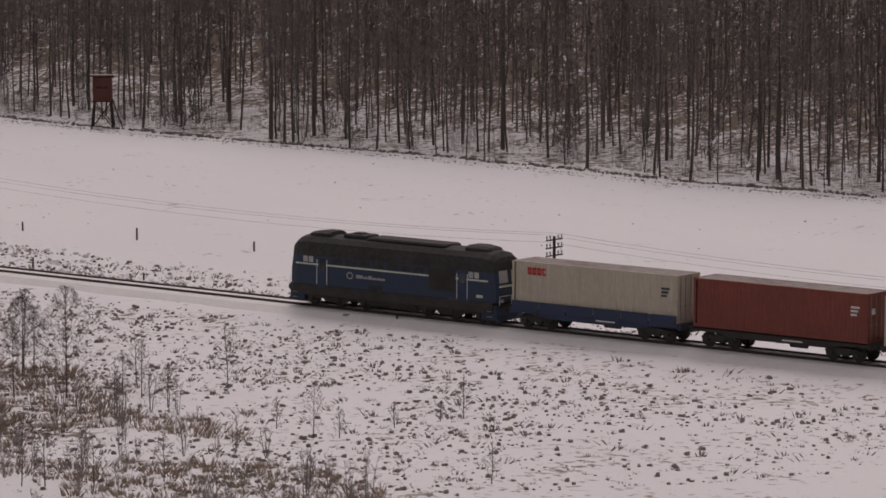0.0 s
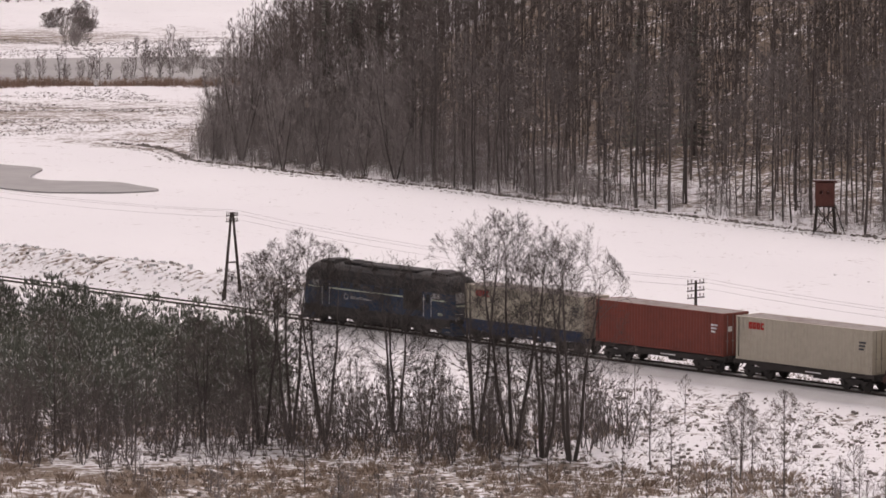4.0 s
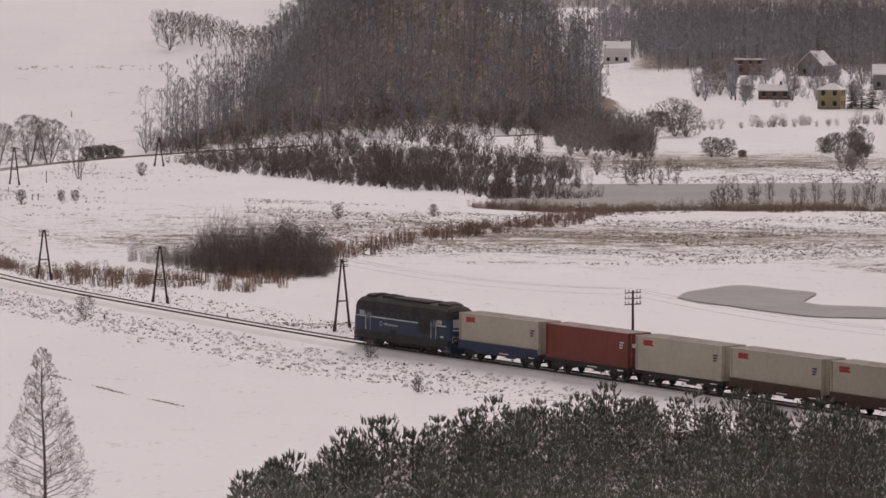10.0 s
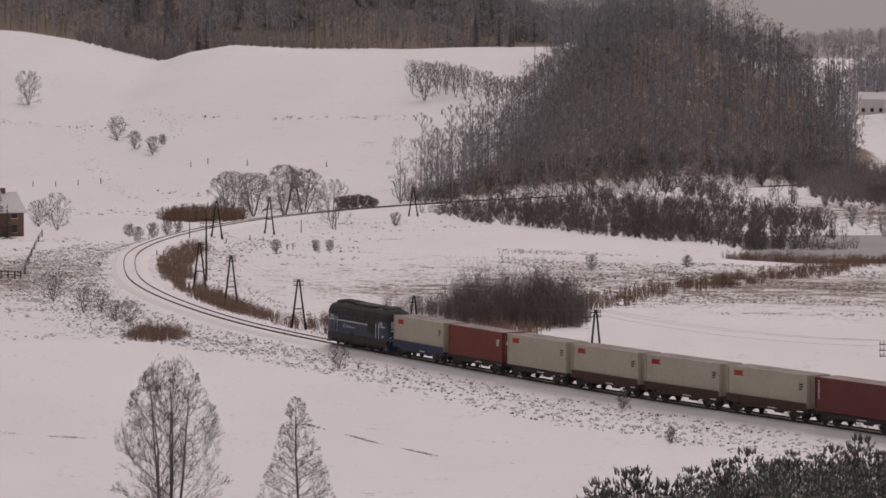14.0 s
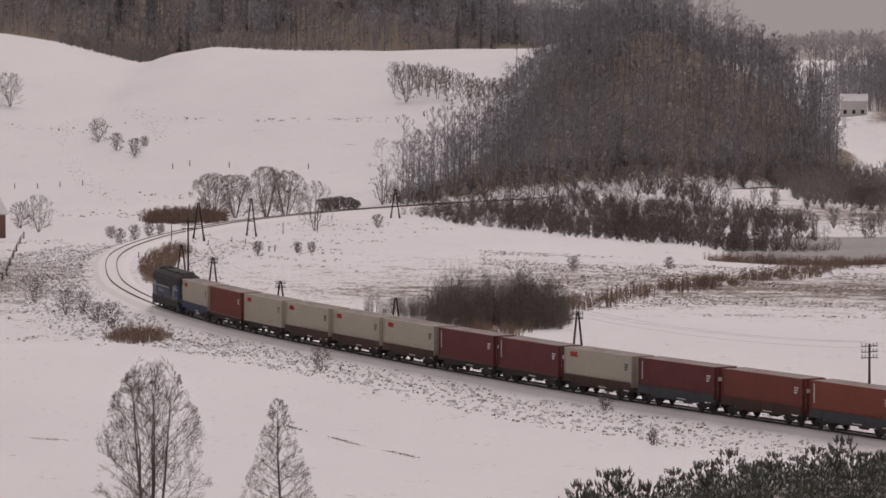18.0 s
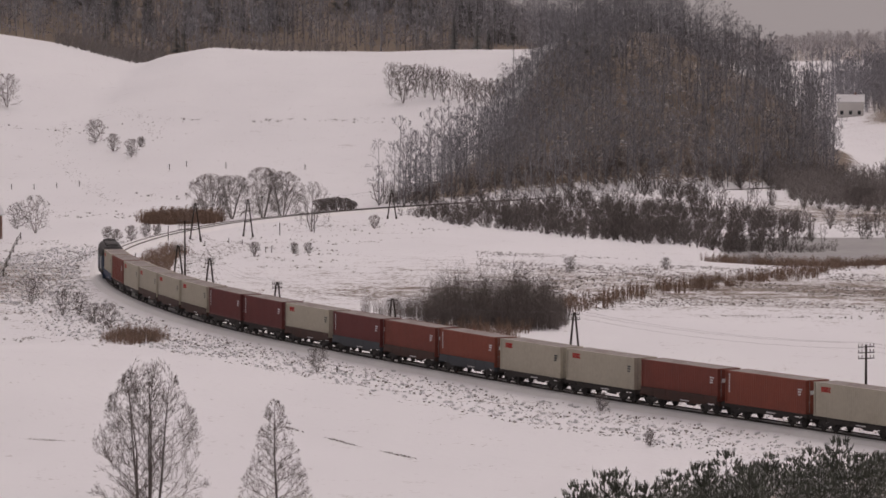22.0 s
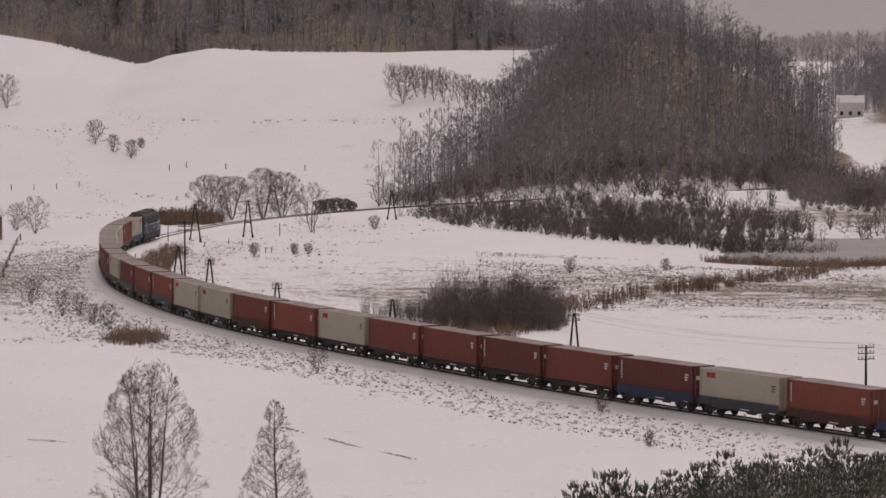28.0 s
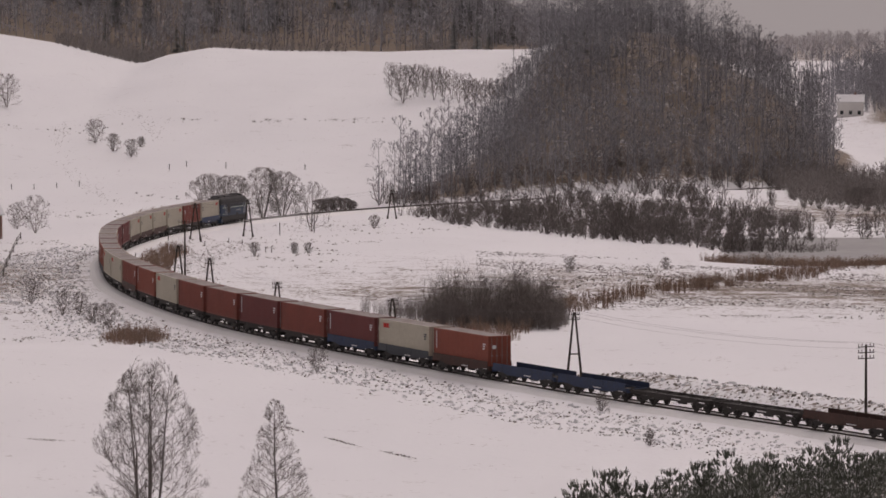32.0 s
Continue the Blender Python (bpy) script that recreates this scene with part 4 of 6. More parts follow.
# -- the wood on the right hillside
WOOD_EDGE = [grow(rng, h, c, b, r, (15, 7, 6), "egg", 1, rise=(0.4, 1.6), twig=0.040, up=0.2, ratio=0.6, angle=0.85) for h, r, b, c in
             ((17, 0.13, 0.32, 3.3), (15, 0.085, 0.26, 3.0), (18, 0.19, 0.38, 3.6), (12, 0.06, 0.14, 2.5), (16, 0.11, 0.36, 3.0), (7, 0.04, 0.05, 2.2), (16, 0.075, 0.40, 2.6))]
WOOD = lot(rng, ((17, 2.7), (15, 2.4), (18, 2.9), (12, 2.1), (16, 2.5)), base=0.24, radius=0.095, levels=(11, 5, 4), shape="egg", rise=(0.5, 1.6), twig=0.060, sides=3, fine_from=0)
WOOD_LOW = [grow(rng, h, c, 0.04, r, (10, 6, 6), "oval", 3, 0.6, (0.7, 1.6), 0.024, sides=3) for h, r, c in ((9, 0.06, 2.6), (7, 0.05, 2.2), (11, 0.08, 2.8))]
WOOD_FAR = lot(rng, ((16, 3.2), (14, 2.9), (17, 3.4)), base=0.10, radius=0.08, levels=(10, 5, 4), shape="egg", rise=(0.5, 1.5), twig=0.065, sides=3, fine_from=0)


def in_wood(x, y):
    u, a = into_wood(x, y)
    az = np.degrees(np.arctan2(x, y))
    return (u > 0) & (az > 9.6 + 0.008 * u) & (a < 290) & (u < 140)


trees = spots(rng, 14000, 85, 345, 250, 690, in_wood, 2.0, (0.62, 1.12))
depth = into_wood(trees[:, 0], trees[:, 1])[0]
order = np.argsort(depth)
trees, depth = trees[order], depth[order]
az = np.degrees(np.arctan2(trees[:, 0], trees[:, 1]))
end = (az < 12.3) & (depth < 22)
low = trees[end]
low[:, 3] *= 0.80 + 0.45 * np.clip((az[end] - 9.55) / 0.7, 0, 1)
plant("edge_tree", WOOD_LOW, low[:150], "low bushy bare tree at the rounded end of the wood", "tree", "bushy trees at the end of the wood", "frosted")
trees, depth = trees[~end], depth[~end]
trees[:, 3] *= np.interp(az[~end], (9.5, 10.2, 11.4), (0.55, 0.7, 1.0))
front = trees[:260]
plant("forest_tree", WOOD_EDGE, front, "bare slender broadleaf tree at the edge of the wood", "tree", "trees at the edge of the wood", "twig_frost")
rest = trees[260:]
rd = depth[260:]
mid_, far_ = rest[rd < 60], rest[(rd >= 60) & (rng.uniform(size=len(rd)) < 0.72)]
tagged(new("wood_trees", scatter("wood_trees", WOOD, mid_, M["twig"], rng)), "bare trunks and twigs of the hillside wood", "trees", kind="stuff")
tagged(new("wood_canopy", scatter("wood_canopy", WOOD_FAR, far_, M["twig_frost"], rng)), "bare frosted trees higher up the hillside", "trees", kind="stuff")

# -- the wooded cone beyond the railway, and the far woods
HILL = lot(rng, ((15, 3.8), (12, 3.3), (16, 4.0), (9, 3.0), (14, 3.4), (6, 2.6)), base=0.14, radius=0.09, levels=(11, 5, 4), shape="egg", rise=(0.4, 1.4), twig=0.070, up=0.15, angle=0.85, sides=3, fine_from=0)


def on_cone(x, y):
    d, side, _ = from_track(x, y)
    return (d > 4) & (side > 0) & (x > -11 + (y - 850) * 0.19) & (x < 0.0865 * y) & (y < 1095)


cone = spots(rng, 9000, -15, 130, 840, 1140, on_cone, 2.7, (0.55, 1.0))
tagged(new("cone_wood", scatter("cone_wood", HILL, cone, M["twig_hill_hazed"], rng)), "bare leafless wood covering a cone-shaped hill", "trees", kind="stuff")
FAR = lot(rng, ((13, 3.4), (11, 3.0), (15, 3.8), (9, 3.2)), base=0.06, radius=0.06, levels=(8, 4, 3), shape="dome", rise=(0.4, 1.3), twig=0.11, up=0.12, angle=0.9, sides=3, fine_from=0)
on_ridge = lambda x, y: (y > 1232 - 12 * bump(x, y, -86, 1225, 14, 60) + 9 * np.sin(x * 0.13) + 5 * np.sin(x * 0.41)) & (x < 34 - 0.02 * (y - 1200)) & (x > -0.108 * y - 8)
ridge = spots(rng, 5200, -180, 60, 1205, 1470, on_ridge, 4.6, (0.75, 1.25))
tagged(new("ridge_wood", scatter("ridge_wood", FAR, ridge, M["twig_hill_hazed"], rng)), "dark wood along the top of the snow hill", "trees", kind="stuff")
beyond = spots(rng, 11000, 120, 380, 1290, 1900, lambda x, y: (x > 0.088 * y + 12 * np.sin(y * 0.03)) & (y < 1820) & (x < 0.235 * y) & ((np.abs(x - 0.09 * y) > 12) | (y > 1410)) & (y > 1285 + 15 * np.sin(x * 0.12)), 4.6, (0.75, 1.3))
tagged(new("village_wood", scatter("village_wood", FAR, beyond, M["twig_village_hazed"], rng)), "hazy bare wood behind the village", "trees", kind="stuff")
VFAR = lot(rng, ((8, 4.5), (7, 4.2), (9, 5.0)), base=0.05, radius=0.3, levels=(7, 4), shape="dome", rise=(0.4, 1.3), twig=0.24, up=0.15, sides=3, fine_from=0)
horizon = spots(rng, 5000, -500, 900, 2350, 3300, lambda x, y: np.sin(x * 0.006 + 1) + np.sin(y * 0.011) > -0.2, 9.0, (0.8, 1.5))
tagged(new("horizon_wood", scatter("horizon_wood", VFAR, horizon, M["twig_last_hazed"], rng)), "distant hazy woods on the last ridges", "trees", kind="stuff")

# -- young pines below the line
def young_pine(rng, height=2.8):
    """A young pine: whorls of boughs that turn up at their ends, each end a cluster of thick brushy shoots, and a leader on top; snow lies on some."""
    wood, green, needles, white = [(0, 0, 0, 0, 0, height * 0.93, 0.05, 0.015)], [], [], []

    def shoot(p, ax, ln, r, snow):
        ax = ax / np.linalg.norm(ax)
        green.append((*p, *(p + ax * ln), r, 0.02))
        for _ in range(4):
            b = p + ax * ln * rng.uniform(0.1, 0.85)
            nd = ax * 0.9 + rng.normal(size=3) * 0.55
            needles.append((*b, *(b + nd * rng.uniform(0.12, 0.2)), 0.026, 0.003))
        if snow:
            b = p + ax * ln * rng.uniform(0.2, 0.6) + np.array([rng.normal() * 0.04, rng.normal() * 0.04, r * 0.8])
            white.append((*b, *(b + ax * ln * 0.6 + rng.normal(size=3) * 0.06), 0.066, 0.006))

    rows = 5
    for i in range(rows):
        z = height * (0.10 + 0.74 * i / (rows - 1))
        reach = height * 0.44 * (1.0 - (i / rows) ** 1.7) + 0.08
        n = 7 if i < 3 else 5
        for k in range(n):
            t = 2 * math.pi * k / n + i * 1.1 + rng.uniform(-0.3, 0.3)
            out = np.array([math.cos(t), math.sin(t), 0.0])
            ln = reach * rng.uniform(0.75, 1.15)
            tip = out * ln + np.array([0, 0, z + 0.28 * ln + rng.uniform(-0.06, 0.1)])
            wood.append((0, 0, z, *tip, 0.018, 0.008))
            rise = 0.75 + 0.9 * i / rows
            for q in range(3):
                a = out * 0.55 + np.array([rng.normal() * 0.4, rng.normal() * 0.4, rise])
                b = tip * (1.0 if q < 2 else 0.72) + np.array([0, 0, 0.28 * z if q >= 2 else 0.0]) + rng.normal(size=3) * 0.05
                shoot(b, a, rng.uniform(0.28, 0.48), rng.uniform(0.055, 0.08), rng.uniform() < (0.7 if i < 3 else 0.35))
    for q in range(6):
        a = np.array([rng.normal() * 0.35, rng.normal() * 0.35, 1.3])
        shoot(np.array([rng.normal() * 0.05, rng.normal() * 0.05, height * rng.uniform(0.80, 0.9)]), a, rng.uniform(0.3, 0.45), 0.055, False)
    shoot(np.array([0, 0, height * 0.88]), np.array([0.02, 0, 1.0]), 0.55, 0.06, False)
    return join(segments_mesh(wood[:1], 4), segments_mesh(wood[1:], 2)), join(segments_mesh(green, 3), segments_mesh(needles, 2)), segments_mesh(white, 2)


PINES = [young_pine(rng, h) for h in (2.8, 3.2, 2.4, 3.0)]


# -- the plantation, as things near the camera's hill and joined further back


def patchy(x, y, k=0.16, lim=0.1):
    return np.sin(x * k + 2 * np.sin(y * k * 0.8)) + np.sin(y * k * 1.3 + 1.5 * np.sin(x * k * 1.1)) > lim


pine_spots = spots(rng, 2600, -5, 62, 272, 353, lambda x, y: inside(PLOT, x, y), 2.4, (0.6, 1.25), 0.05)
pine_spots[:, 3] *= 0.92 + 0.22 * np.sin(pine_spots[:, 0] * 0.55 + 1.5 * np.sin(pine_spots[:, 1] * 0.4)) * np.sin(pine_spots[:, 1] * 0.5)
pine_meshes = [(big_mesh("trunk", *w, M["bark"]), big_mesh("needles", *g, M["needle"]), big_mesh("snow", *s, M["needle_snow"])) for w, g, s in PINES]
by_range = np.argsort(pine_spots[:, 1] - 0.9 * pine_spots[:, 0])
pine_spots = pine_spots[by_range[::-1]]
for i, (x, y, z, s, a) in enumerate(pine_spots[:240]):
    pt = thing("young_pine", "young dark green pine with snow caught in its needles", "pine", "pines of the plantation", m=Matrix.LocRotScale((x, y, z), Euler((0, 0, a)), (s, s, s)))
    for nm, me in zip(("trunk", "needles", "snow"), pine_meshes[i % 4]):
        pc = part(nm, me, None, pt)
        if nm == "snow":
            tagged(pc, "snow caught between the needles", kind="stuff")
state = rng.bit_generator.state
for k, (nm, key) in enumerate((("pine_trunks", "bark"), ("pine_needles", "needle"), ("pine_snow", "needle_snow"))):
    rng.bit_generator.state = state
    tagged(new(nm, scatter(nm, [p[k] for p in PINES], pine_spots[240:], M[key], rng)), ("thin stems", "dark green needles", "snow on the needles")[k] + " of the dense pine plantation", "pines", kind="stuff")

# -- alders by the brook, saplings on the slope, trees in the near field
ALDERS = [(62.2, 265.7, 14.5), (63.8, 262.9, 14.5), (64.7, 259.1, 13.4), (66.1, 257.7, 14.3), (48.9, 265.5, 11.8), (51.0, 267.1, 12.9),
    (53.4, 268.9, 12.0), (58.2, 270.6, 11.9), (59.0, 265.6, 6.8), (45.6, 267.2, 8.5)]
SAPLINGS_A = [(73.6, 239.2, 6.4), (74.7, 251.1, 4.9), (73.5, 230.1, 3.0), (77.6, 238.0, 3.4), (77.3, 232.3, 2.8), (83.5, 240.4, 3.8),
    (81.1, 219.8, 3.2), (82.4, 219.4, 1.8), (80.5, 223.8, 1.8), (91.2, 223.8, 2.4), (62.2, 209.7, 3.6), (63.3, 209.4, 3.0), (64.9, 206.7, 3.0),
    (69.1, 208.5, 2.5), (84.1, 202.7, 2.2), (75.2, 204.3, 1.6), (86.5, 222.0, 1.5), (70.8, 240.0, 4.4), (77.3, 240.4, 2.5), (89.6, 223.2, 1.2)]
SAPLINGS_B = [(69.9, 253.7, 4.9), (68.1, 235.7, 3.7), (73.7, 248.1, 4.9), (75.2, 250.8, 3.9), (70.6, 251.6, 4.2), (66.5, 247.5, 3.5),
    (52.6, 238.6, 3.1), (50.1, 236.9, 2.7), (47.5, 235.3, 3.3), (47.8, 246.2, 3.8), (60.7, 248.5, 3.5), (62.3, 248.2, 2.9), (73.7, 230.4, 2.7),
    (78.9, 242.9, 2.9), (77.8, 234.0, 2.5), (68.4, 242.4, 3.1)]
SAPLINGS_C = [(36.1, 263.0, 8.6), (43.7, 265.0, 6.7), (45.4, 264.9, 7.7), (48.0, 263.4, 8.0), (48.4, 275.4, 6.3), (41.0, 265.2, 4.0),
    (38.6, 262.8, 4.0), (56.5, 280.6, 3.9), (59.1, 286.4, 3.3), (59.1, 266.6, 3.8), (62.1, 274.5, 4.2), (73.9, 268.2, 3.8), (77.6, 273.5, 3.2),
    (77.5, 285.3, 3.7)]
FIELD_TREES = [(-18.6, 285, 14.3, "oval"), (-10.6, 285, 11.2, "cone")]


def single(name, x, y, h, label, category, group="", crown=0.3, base=0.2, radius=0.010, levels=(16, 6, 5), shape="oval", stems=1, lean=0.5, rise=(0.7, 1.6), twig=0.014, paint="twig", sides=5, up=0.25, angle=0.75, ratio=0.56, even=0.7):
    """One leafless tree of its own shape."""
    w, c = grow(rng, h, h * crown * 1.12, base, max(0.025, h * radius), levels, shape, stems, lean, rise, twig * 1.25, up, angle, ratio, sides, even=even)
    return tree_thing(name, big_mesh("trunk", *w, M["bark"]), big_mesh("crown", *c, M[paint]), label, category, group, Matrix.Translation((x, y, at_land(x, y) - 0.1)))


for x, y, h in ALDERS:
    single("alder_tree", x, y, h, "tall bare many-stemmed alder beside the pine plantation", "tree", "alders by the brook", 0.235 if h > 10 else 0.2, 0.28, 0.0090, (14, 7, 6, 5), "egg", 3 if h > 10 else 2, 0.5, (0.5, 1.5), 0.0135, "bark")
for x, y, h in SAPLINGS_A + SAPLINGS_B + SAPLINGS_C:
    full = h > 4.5
    single("sapling", x, y, h, "thin bare sapling in snowy rough grass", "sapling", "saplings on the slope", 0.27 if full else 0.22, 0.12, 0.0075, (26, 6, 5, 4) if full else (14, 5, 5, 2), "oval", 1, 0.4, (0.8, 1.9), 0.0105 if full else 0.0095, sides=4)
for x, y, h, form in FIELD_TREES:
    wide = form == "oval"
    single("field_tree", x, y, h, "bare alder with a " + ("broad oval" if wide else "narrow pointed") + " crown in the snowy field", "tree", "trees in the near field",
           0.235 if wide else 0.29, 0.16 if wide else 0.10, 0.0085 if wide else 0.011, (14, 7, 6, 5) if wide else (70, 7, 5, 4), form, 5 if wide else 1, 0.42, (0.55, 1.6) if wide else (0.30, 0.9), 0.0115, up=0.2 if wide else 0.1, angle=0.7, even=0.75 if wide else 0.9)
SAP = lot(rng, ((2.2, 0.5), (2.8, 0.55), (1.7, 0.4)), base=0.1, radius=0.02, levels=(6, 4, 4), stems=3, lean=0.6, twig=0.0105, sides=3, rise=(1.0, 2.2))
near_ = spots(rng, 220, 50, 79, 192, 242, lambda x, y: (np.hypot(x, y) > 202) & (np.hypot(x, y) < 246) & (x < 78 - (242 - y) * 0.05) & patchy(x, y, 0.3, 0.0), 1.4, (0.5, 1.4))
extra = spots(rng, 260, 36, 80, 205, 275, lambda x, y: (np.hypot(x, y) > 215) & (x < 30 + (285 - y) * 0.55) & (from_track(x, y)[0] > 16) & ~inside(PLOT, x, y), 1.2, (0.5, 1.2))
tagged(new("brushwood", scatter("brushwood", SAP, np.concatenate([extra, near_]), M["frosted"], rng)), "thin brushwood sticking out of the snow", "brush", kind="stuff")

BROOK_BRUSH = lot(rng, ((3.0, 1.0), (4.2, 1.3), (5.2, 1.5)), base=0.05, radius=0.03, levels=(6, 5, 5), stems=3, lean=0.7, twig=0.014, sides=3, rise=(0.9, 2.0))
brook_ = spots(rng, 1100, 32, 72, 250, 280, lambda x, y: (np.abs(y - 266 - 2 * np.sin(x * 0.3)) < 8) & ~inside(PLOT, x, y), 1.2, (0.4, 1.2))
tagged(new("brook_brush", scatter("brook_brush", BROOK_BRUSH, brook_, M["twig_shore"], rng)), "dense bare brush between the alders and the pines", "brush", kind="stuff")

# -- frozen tussocks and dry grass
def tuft(rng, n, size, spread=0.6):
    """Blades of dry grass bent over to one side by the snow."""
    segs = []
    bend = rng.normal(size=2) * 0.5
    for i in range(n):
        t, r = rng.uniform(0, 6.28), rng.uniform(0, size)
        a = np.array([math.cos(t) * r, math.sin(t) * r * 0.8, -0.05])
        d = np.array([math.cos(t) * spread + rng.normal() * 0.3 + bend[0], math.sin(t) * spread + rng.normal() * 0.3 + bend[1], 1.0])
        segs.append((*a, *(a + d * size * rng.uniform(0.5, 1.2)), size * 1.6 / n, 0.01))
    return segments_mesh(segs, 2)


def clod(rng, size):
    """A low uneven lump of frozen earth and grass: two ragged rings, a broken top and a few blades."""
    n = 7
    ang = 2 * np.pi * (np.arange(n) + rng.uniform(-0.35, 0.35, n)) / n
    rad = size * rng.uniform(0.55, 1.35, n)
    ring = np.stack([np.cos(ang) * rad * 1.05, np.sin(ang) * rad * 0.8, np.full(n, -0.06)], 1)
    up = np.stack([np.cos(ang + 0.2) * rad * 0.85, np.sin(ang + 0.2) * rad * 0.65, size * rng.uniform(0.35, 1.05, n)], 1)
    top = np.array([[rng.normal() * size * 0.2, rng.normal() * size * 0.2, size * rng.uniform(0.6, 1.1)]])
    v = np.concatenate([ring, up, top])
    f = []
    for i in range(n):
        k = (i + 1) % n
        f += [(i, k, n + k), (i, n + k, n + i), (n + i, n + k, 2 * n)]
    return join((v, np.array(f)), tuft(rng, 4, size * 0.9))


TUFTS = [tuft(rng, 10, s) for s in (0.20, 0.28, 0.15)] + [clod(rng, s) for s in (0.09, 0.14)]
CLODS = [clod(rng, s) for s in (0.08, 0.12, 0.16, 0.06, 0.10)]


def near_line(lo, hi, ya, yb, side):
    def keep(x, y):
        d, sd, _ = from_track(x, y)
        return (d > lo) & (d < hi) & (y > ya) & (y < yb) & ((sd * side) >= 0)
    return keep


slope = spots(rng, 17000, 38, 125, 200, 300, lambda x, y: (from_track(x, y)[1] > 0) & (from_track(x, y)[0] > 5) & (np.hypot(x, y) > 205) & ~inside(PLOT, x, y) & (patchy(x, y, 0.16, -0.3) | (rng.uniform(size=x.shape) < 0.35)), 0.35, (0.5, 1.5), 0.02)
tagged(new("slope_tussocks", scatter("slope_tussocks", TUFTS + TUFTS + CLODS, slope, M["tuft"], rng)), "frozen grass tussocks poking through snow below the line", "grass", kind="stuff")
def beside_track(n, y0, y1, lo, hi, size, lim=-9.0):
    """Standing places beside the line between two northings, lo to hi metres off it (below zero: inside the curve)."""
    k = np.nonzero((TRACK[:, 1] > y0) & (TRACK[:, 1] < y1) & (np.arange(len(TRACK)) < 900))[0]
    k = k[rng.integers(0, len(k), n)]
    tx, ty = TURN[k, 0], TURN[k, 1]
    l = np.hypot(tx, ty)
    off = rng.uniform(lo, hi, n)
    x, y = TRACK[k, 0] - ty / l * off + rng.normal(size=n) * 0.5, TRACK[k, 1] + tx / l * off + rng.normal(size=n) * 0.5
    ok = patchy(x, y, 0.45, lim)
    x, y = x[ok], y[ok]
    return np.stack([x, y, land_z(x, y), rng.uniform(*size, len(x)), rng.uniform(0, 6.28, len(x))], 1)


bank = np.concatenate([beside_track(5200, 260, 690, 4.2, 17, (0.3, 1.0), -0.3), beside_track(1800, 260, 690, 4.0, 10, (0.35, 1.1)), beside_track(1500, 250, 345, -15, -4.5, (0.5, 1.3)),
                       beside_track(4500, 285, 720, -15, -4.4, (0.3, 0.95)),
                       beside_track(1000, 300, 446, -17, -5, (0.6, 1.6)),
                       spots(rng, 4200, -80, -36, 470, 720, lambda x, y: (from_track(x, y)[1] > 0) & (from_track(x, y)[0] > 4) & patchy(x, y, 0.2, 0.3), 0.8, (0.4, 1.4), 0.02),
                       spots(rng, 2600, -40, 20, 640, 800, lambda x, y: (from_track(x, y)[1] < 0) & (from_track(x, y)[0] < 34) & (from_track(x, y)[0] > 4) & patchy(x, y, 0.25, 0.3), 0.8, (0.6, 1.4), 0.02)])
tagged(new("bank_tussocks", scatter("bank_tussocks", TUFTS + TUFTS + CLODS, bank, M["tuft"], rng)), "dry tussocks on the snowy railway bank", "grass", kind="stuff")
heaps = np.concatenate([beside_track(3500, 330, 700, 4.0, 16, (0.6, 1.9)), beside_track(1200, 285, 446, -17, -4.5, (0.7, 2.0))])
tagged(new("snow_lumps", scatter("snow_lumps", CLODS, heaps, M["snow_clump"], rng)), "snow lying in lumps over the rough grass of the bank", "snow", kind="stuff")
u_ = lambda x, y: into_wood(x, y)


def along_wood(n, off, width, size):
    """Standing places in a line at the foot of the wood, bent round its end."""
    a, o = rng.uniform(-30, 290, n), off + rng.normal(size=n) * width
    bend = np.clip(-a, 0, None)
    l = math.hypot(83, 190)
    ux, uy = 83 / l, -190 / l
    x, y = 87 + a * ux - o * uy, 516 + a * uy + o * ux
    x = x + 0.55 * bend - 0.010 * bend ** 2
    return np.stack([x, y, land_z(x, y), rng.uniform(*size, n), rng.uniform(0, 6.28, n)], 1)


verge = np.concatenate([along_wood(2600, -0.7, 0.35, (0.7, 1.7)), along_wood(1500, -3.0, 0.18, (0.3, 0.8)), along_wood(900, -4.4, 0.18, (0.25, 0.6)),
                        spots(rng, 4500, 85, 210, 290, 540, lambda x, y: (u_(x, y)[0] > 0) & (u_(x, y)[0] < 14), 0, (0.6, 1.6), 0.02)])
tagged(new("verge_grass", scatter("verge_grass", TUFTS + CLODS, verge, M["tuft"], rng)), "dark grass along the foot of the wood", "grass", kind="stuff")
field = np.concatenate([spots(rng, 500, 70, 180, 260, 470, lambda x, y: (u_(x, y)[0] < -6) & (from_track(x, y)[0] > 12), 0, (0.25, 0.7), 0.02),
                        spots(rng, 16000, 5, 105, 545, 690, lambda x, y: patchy(x, y, 0.12, -0.2) & (x < 0.17 * y), 0, (0.35, 1.1), 0.0),
                        spots(rng, 9000, -14, -2, 360, 386, lambda x, y: (np.abs(y - 384 + (x + 12.9) * 2.15) < 0.35 + 0.5 * np.sin(x * 1.3)), 0, (0.2, 0.6), 0.0),
                        spots(rng, 4000, -38, -29, 364, 374, lambda x, y: np.abs(y - 371 + (x + 36.4) * 0.47) < 0.25 + 0.4 * np.sin(x * 1.1), 0, (0.15, 0.4), 0.0),
                        spots(rng, 1500, -15, 40, 590, 700, lambda x, y: np.abs(y - 640 - (x - 10) * 0.5) < 4, 0, (0.5, 1.3), 0.02)])
tagged(new("meadow_tussocks", scatter("meadow_tussocks", TUFTS + CLODS, field, M["tuft"], rng)), "scattered tussocks in the snowy fields and wet meadow", "grass", kind="stuff")
RIM = spline([(-62, 850), (-70, 885), (-77, 925), (-83, 975), (-84, 1005), (-74, 1022), (-66, 1000), (-60, 960)], 30)[0]
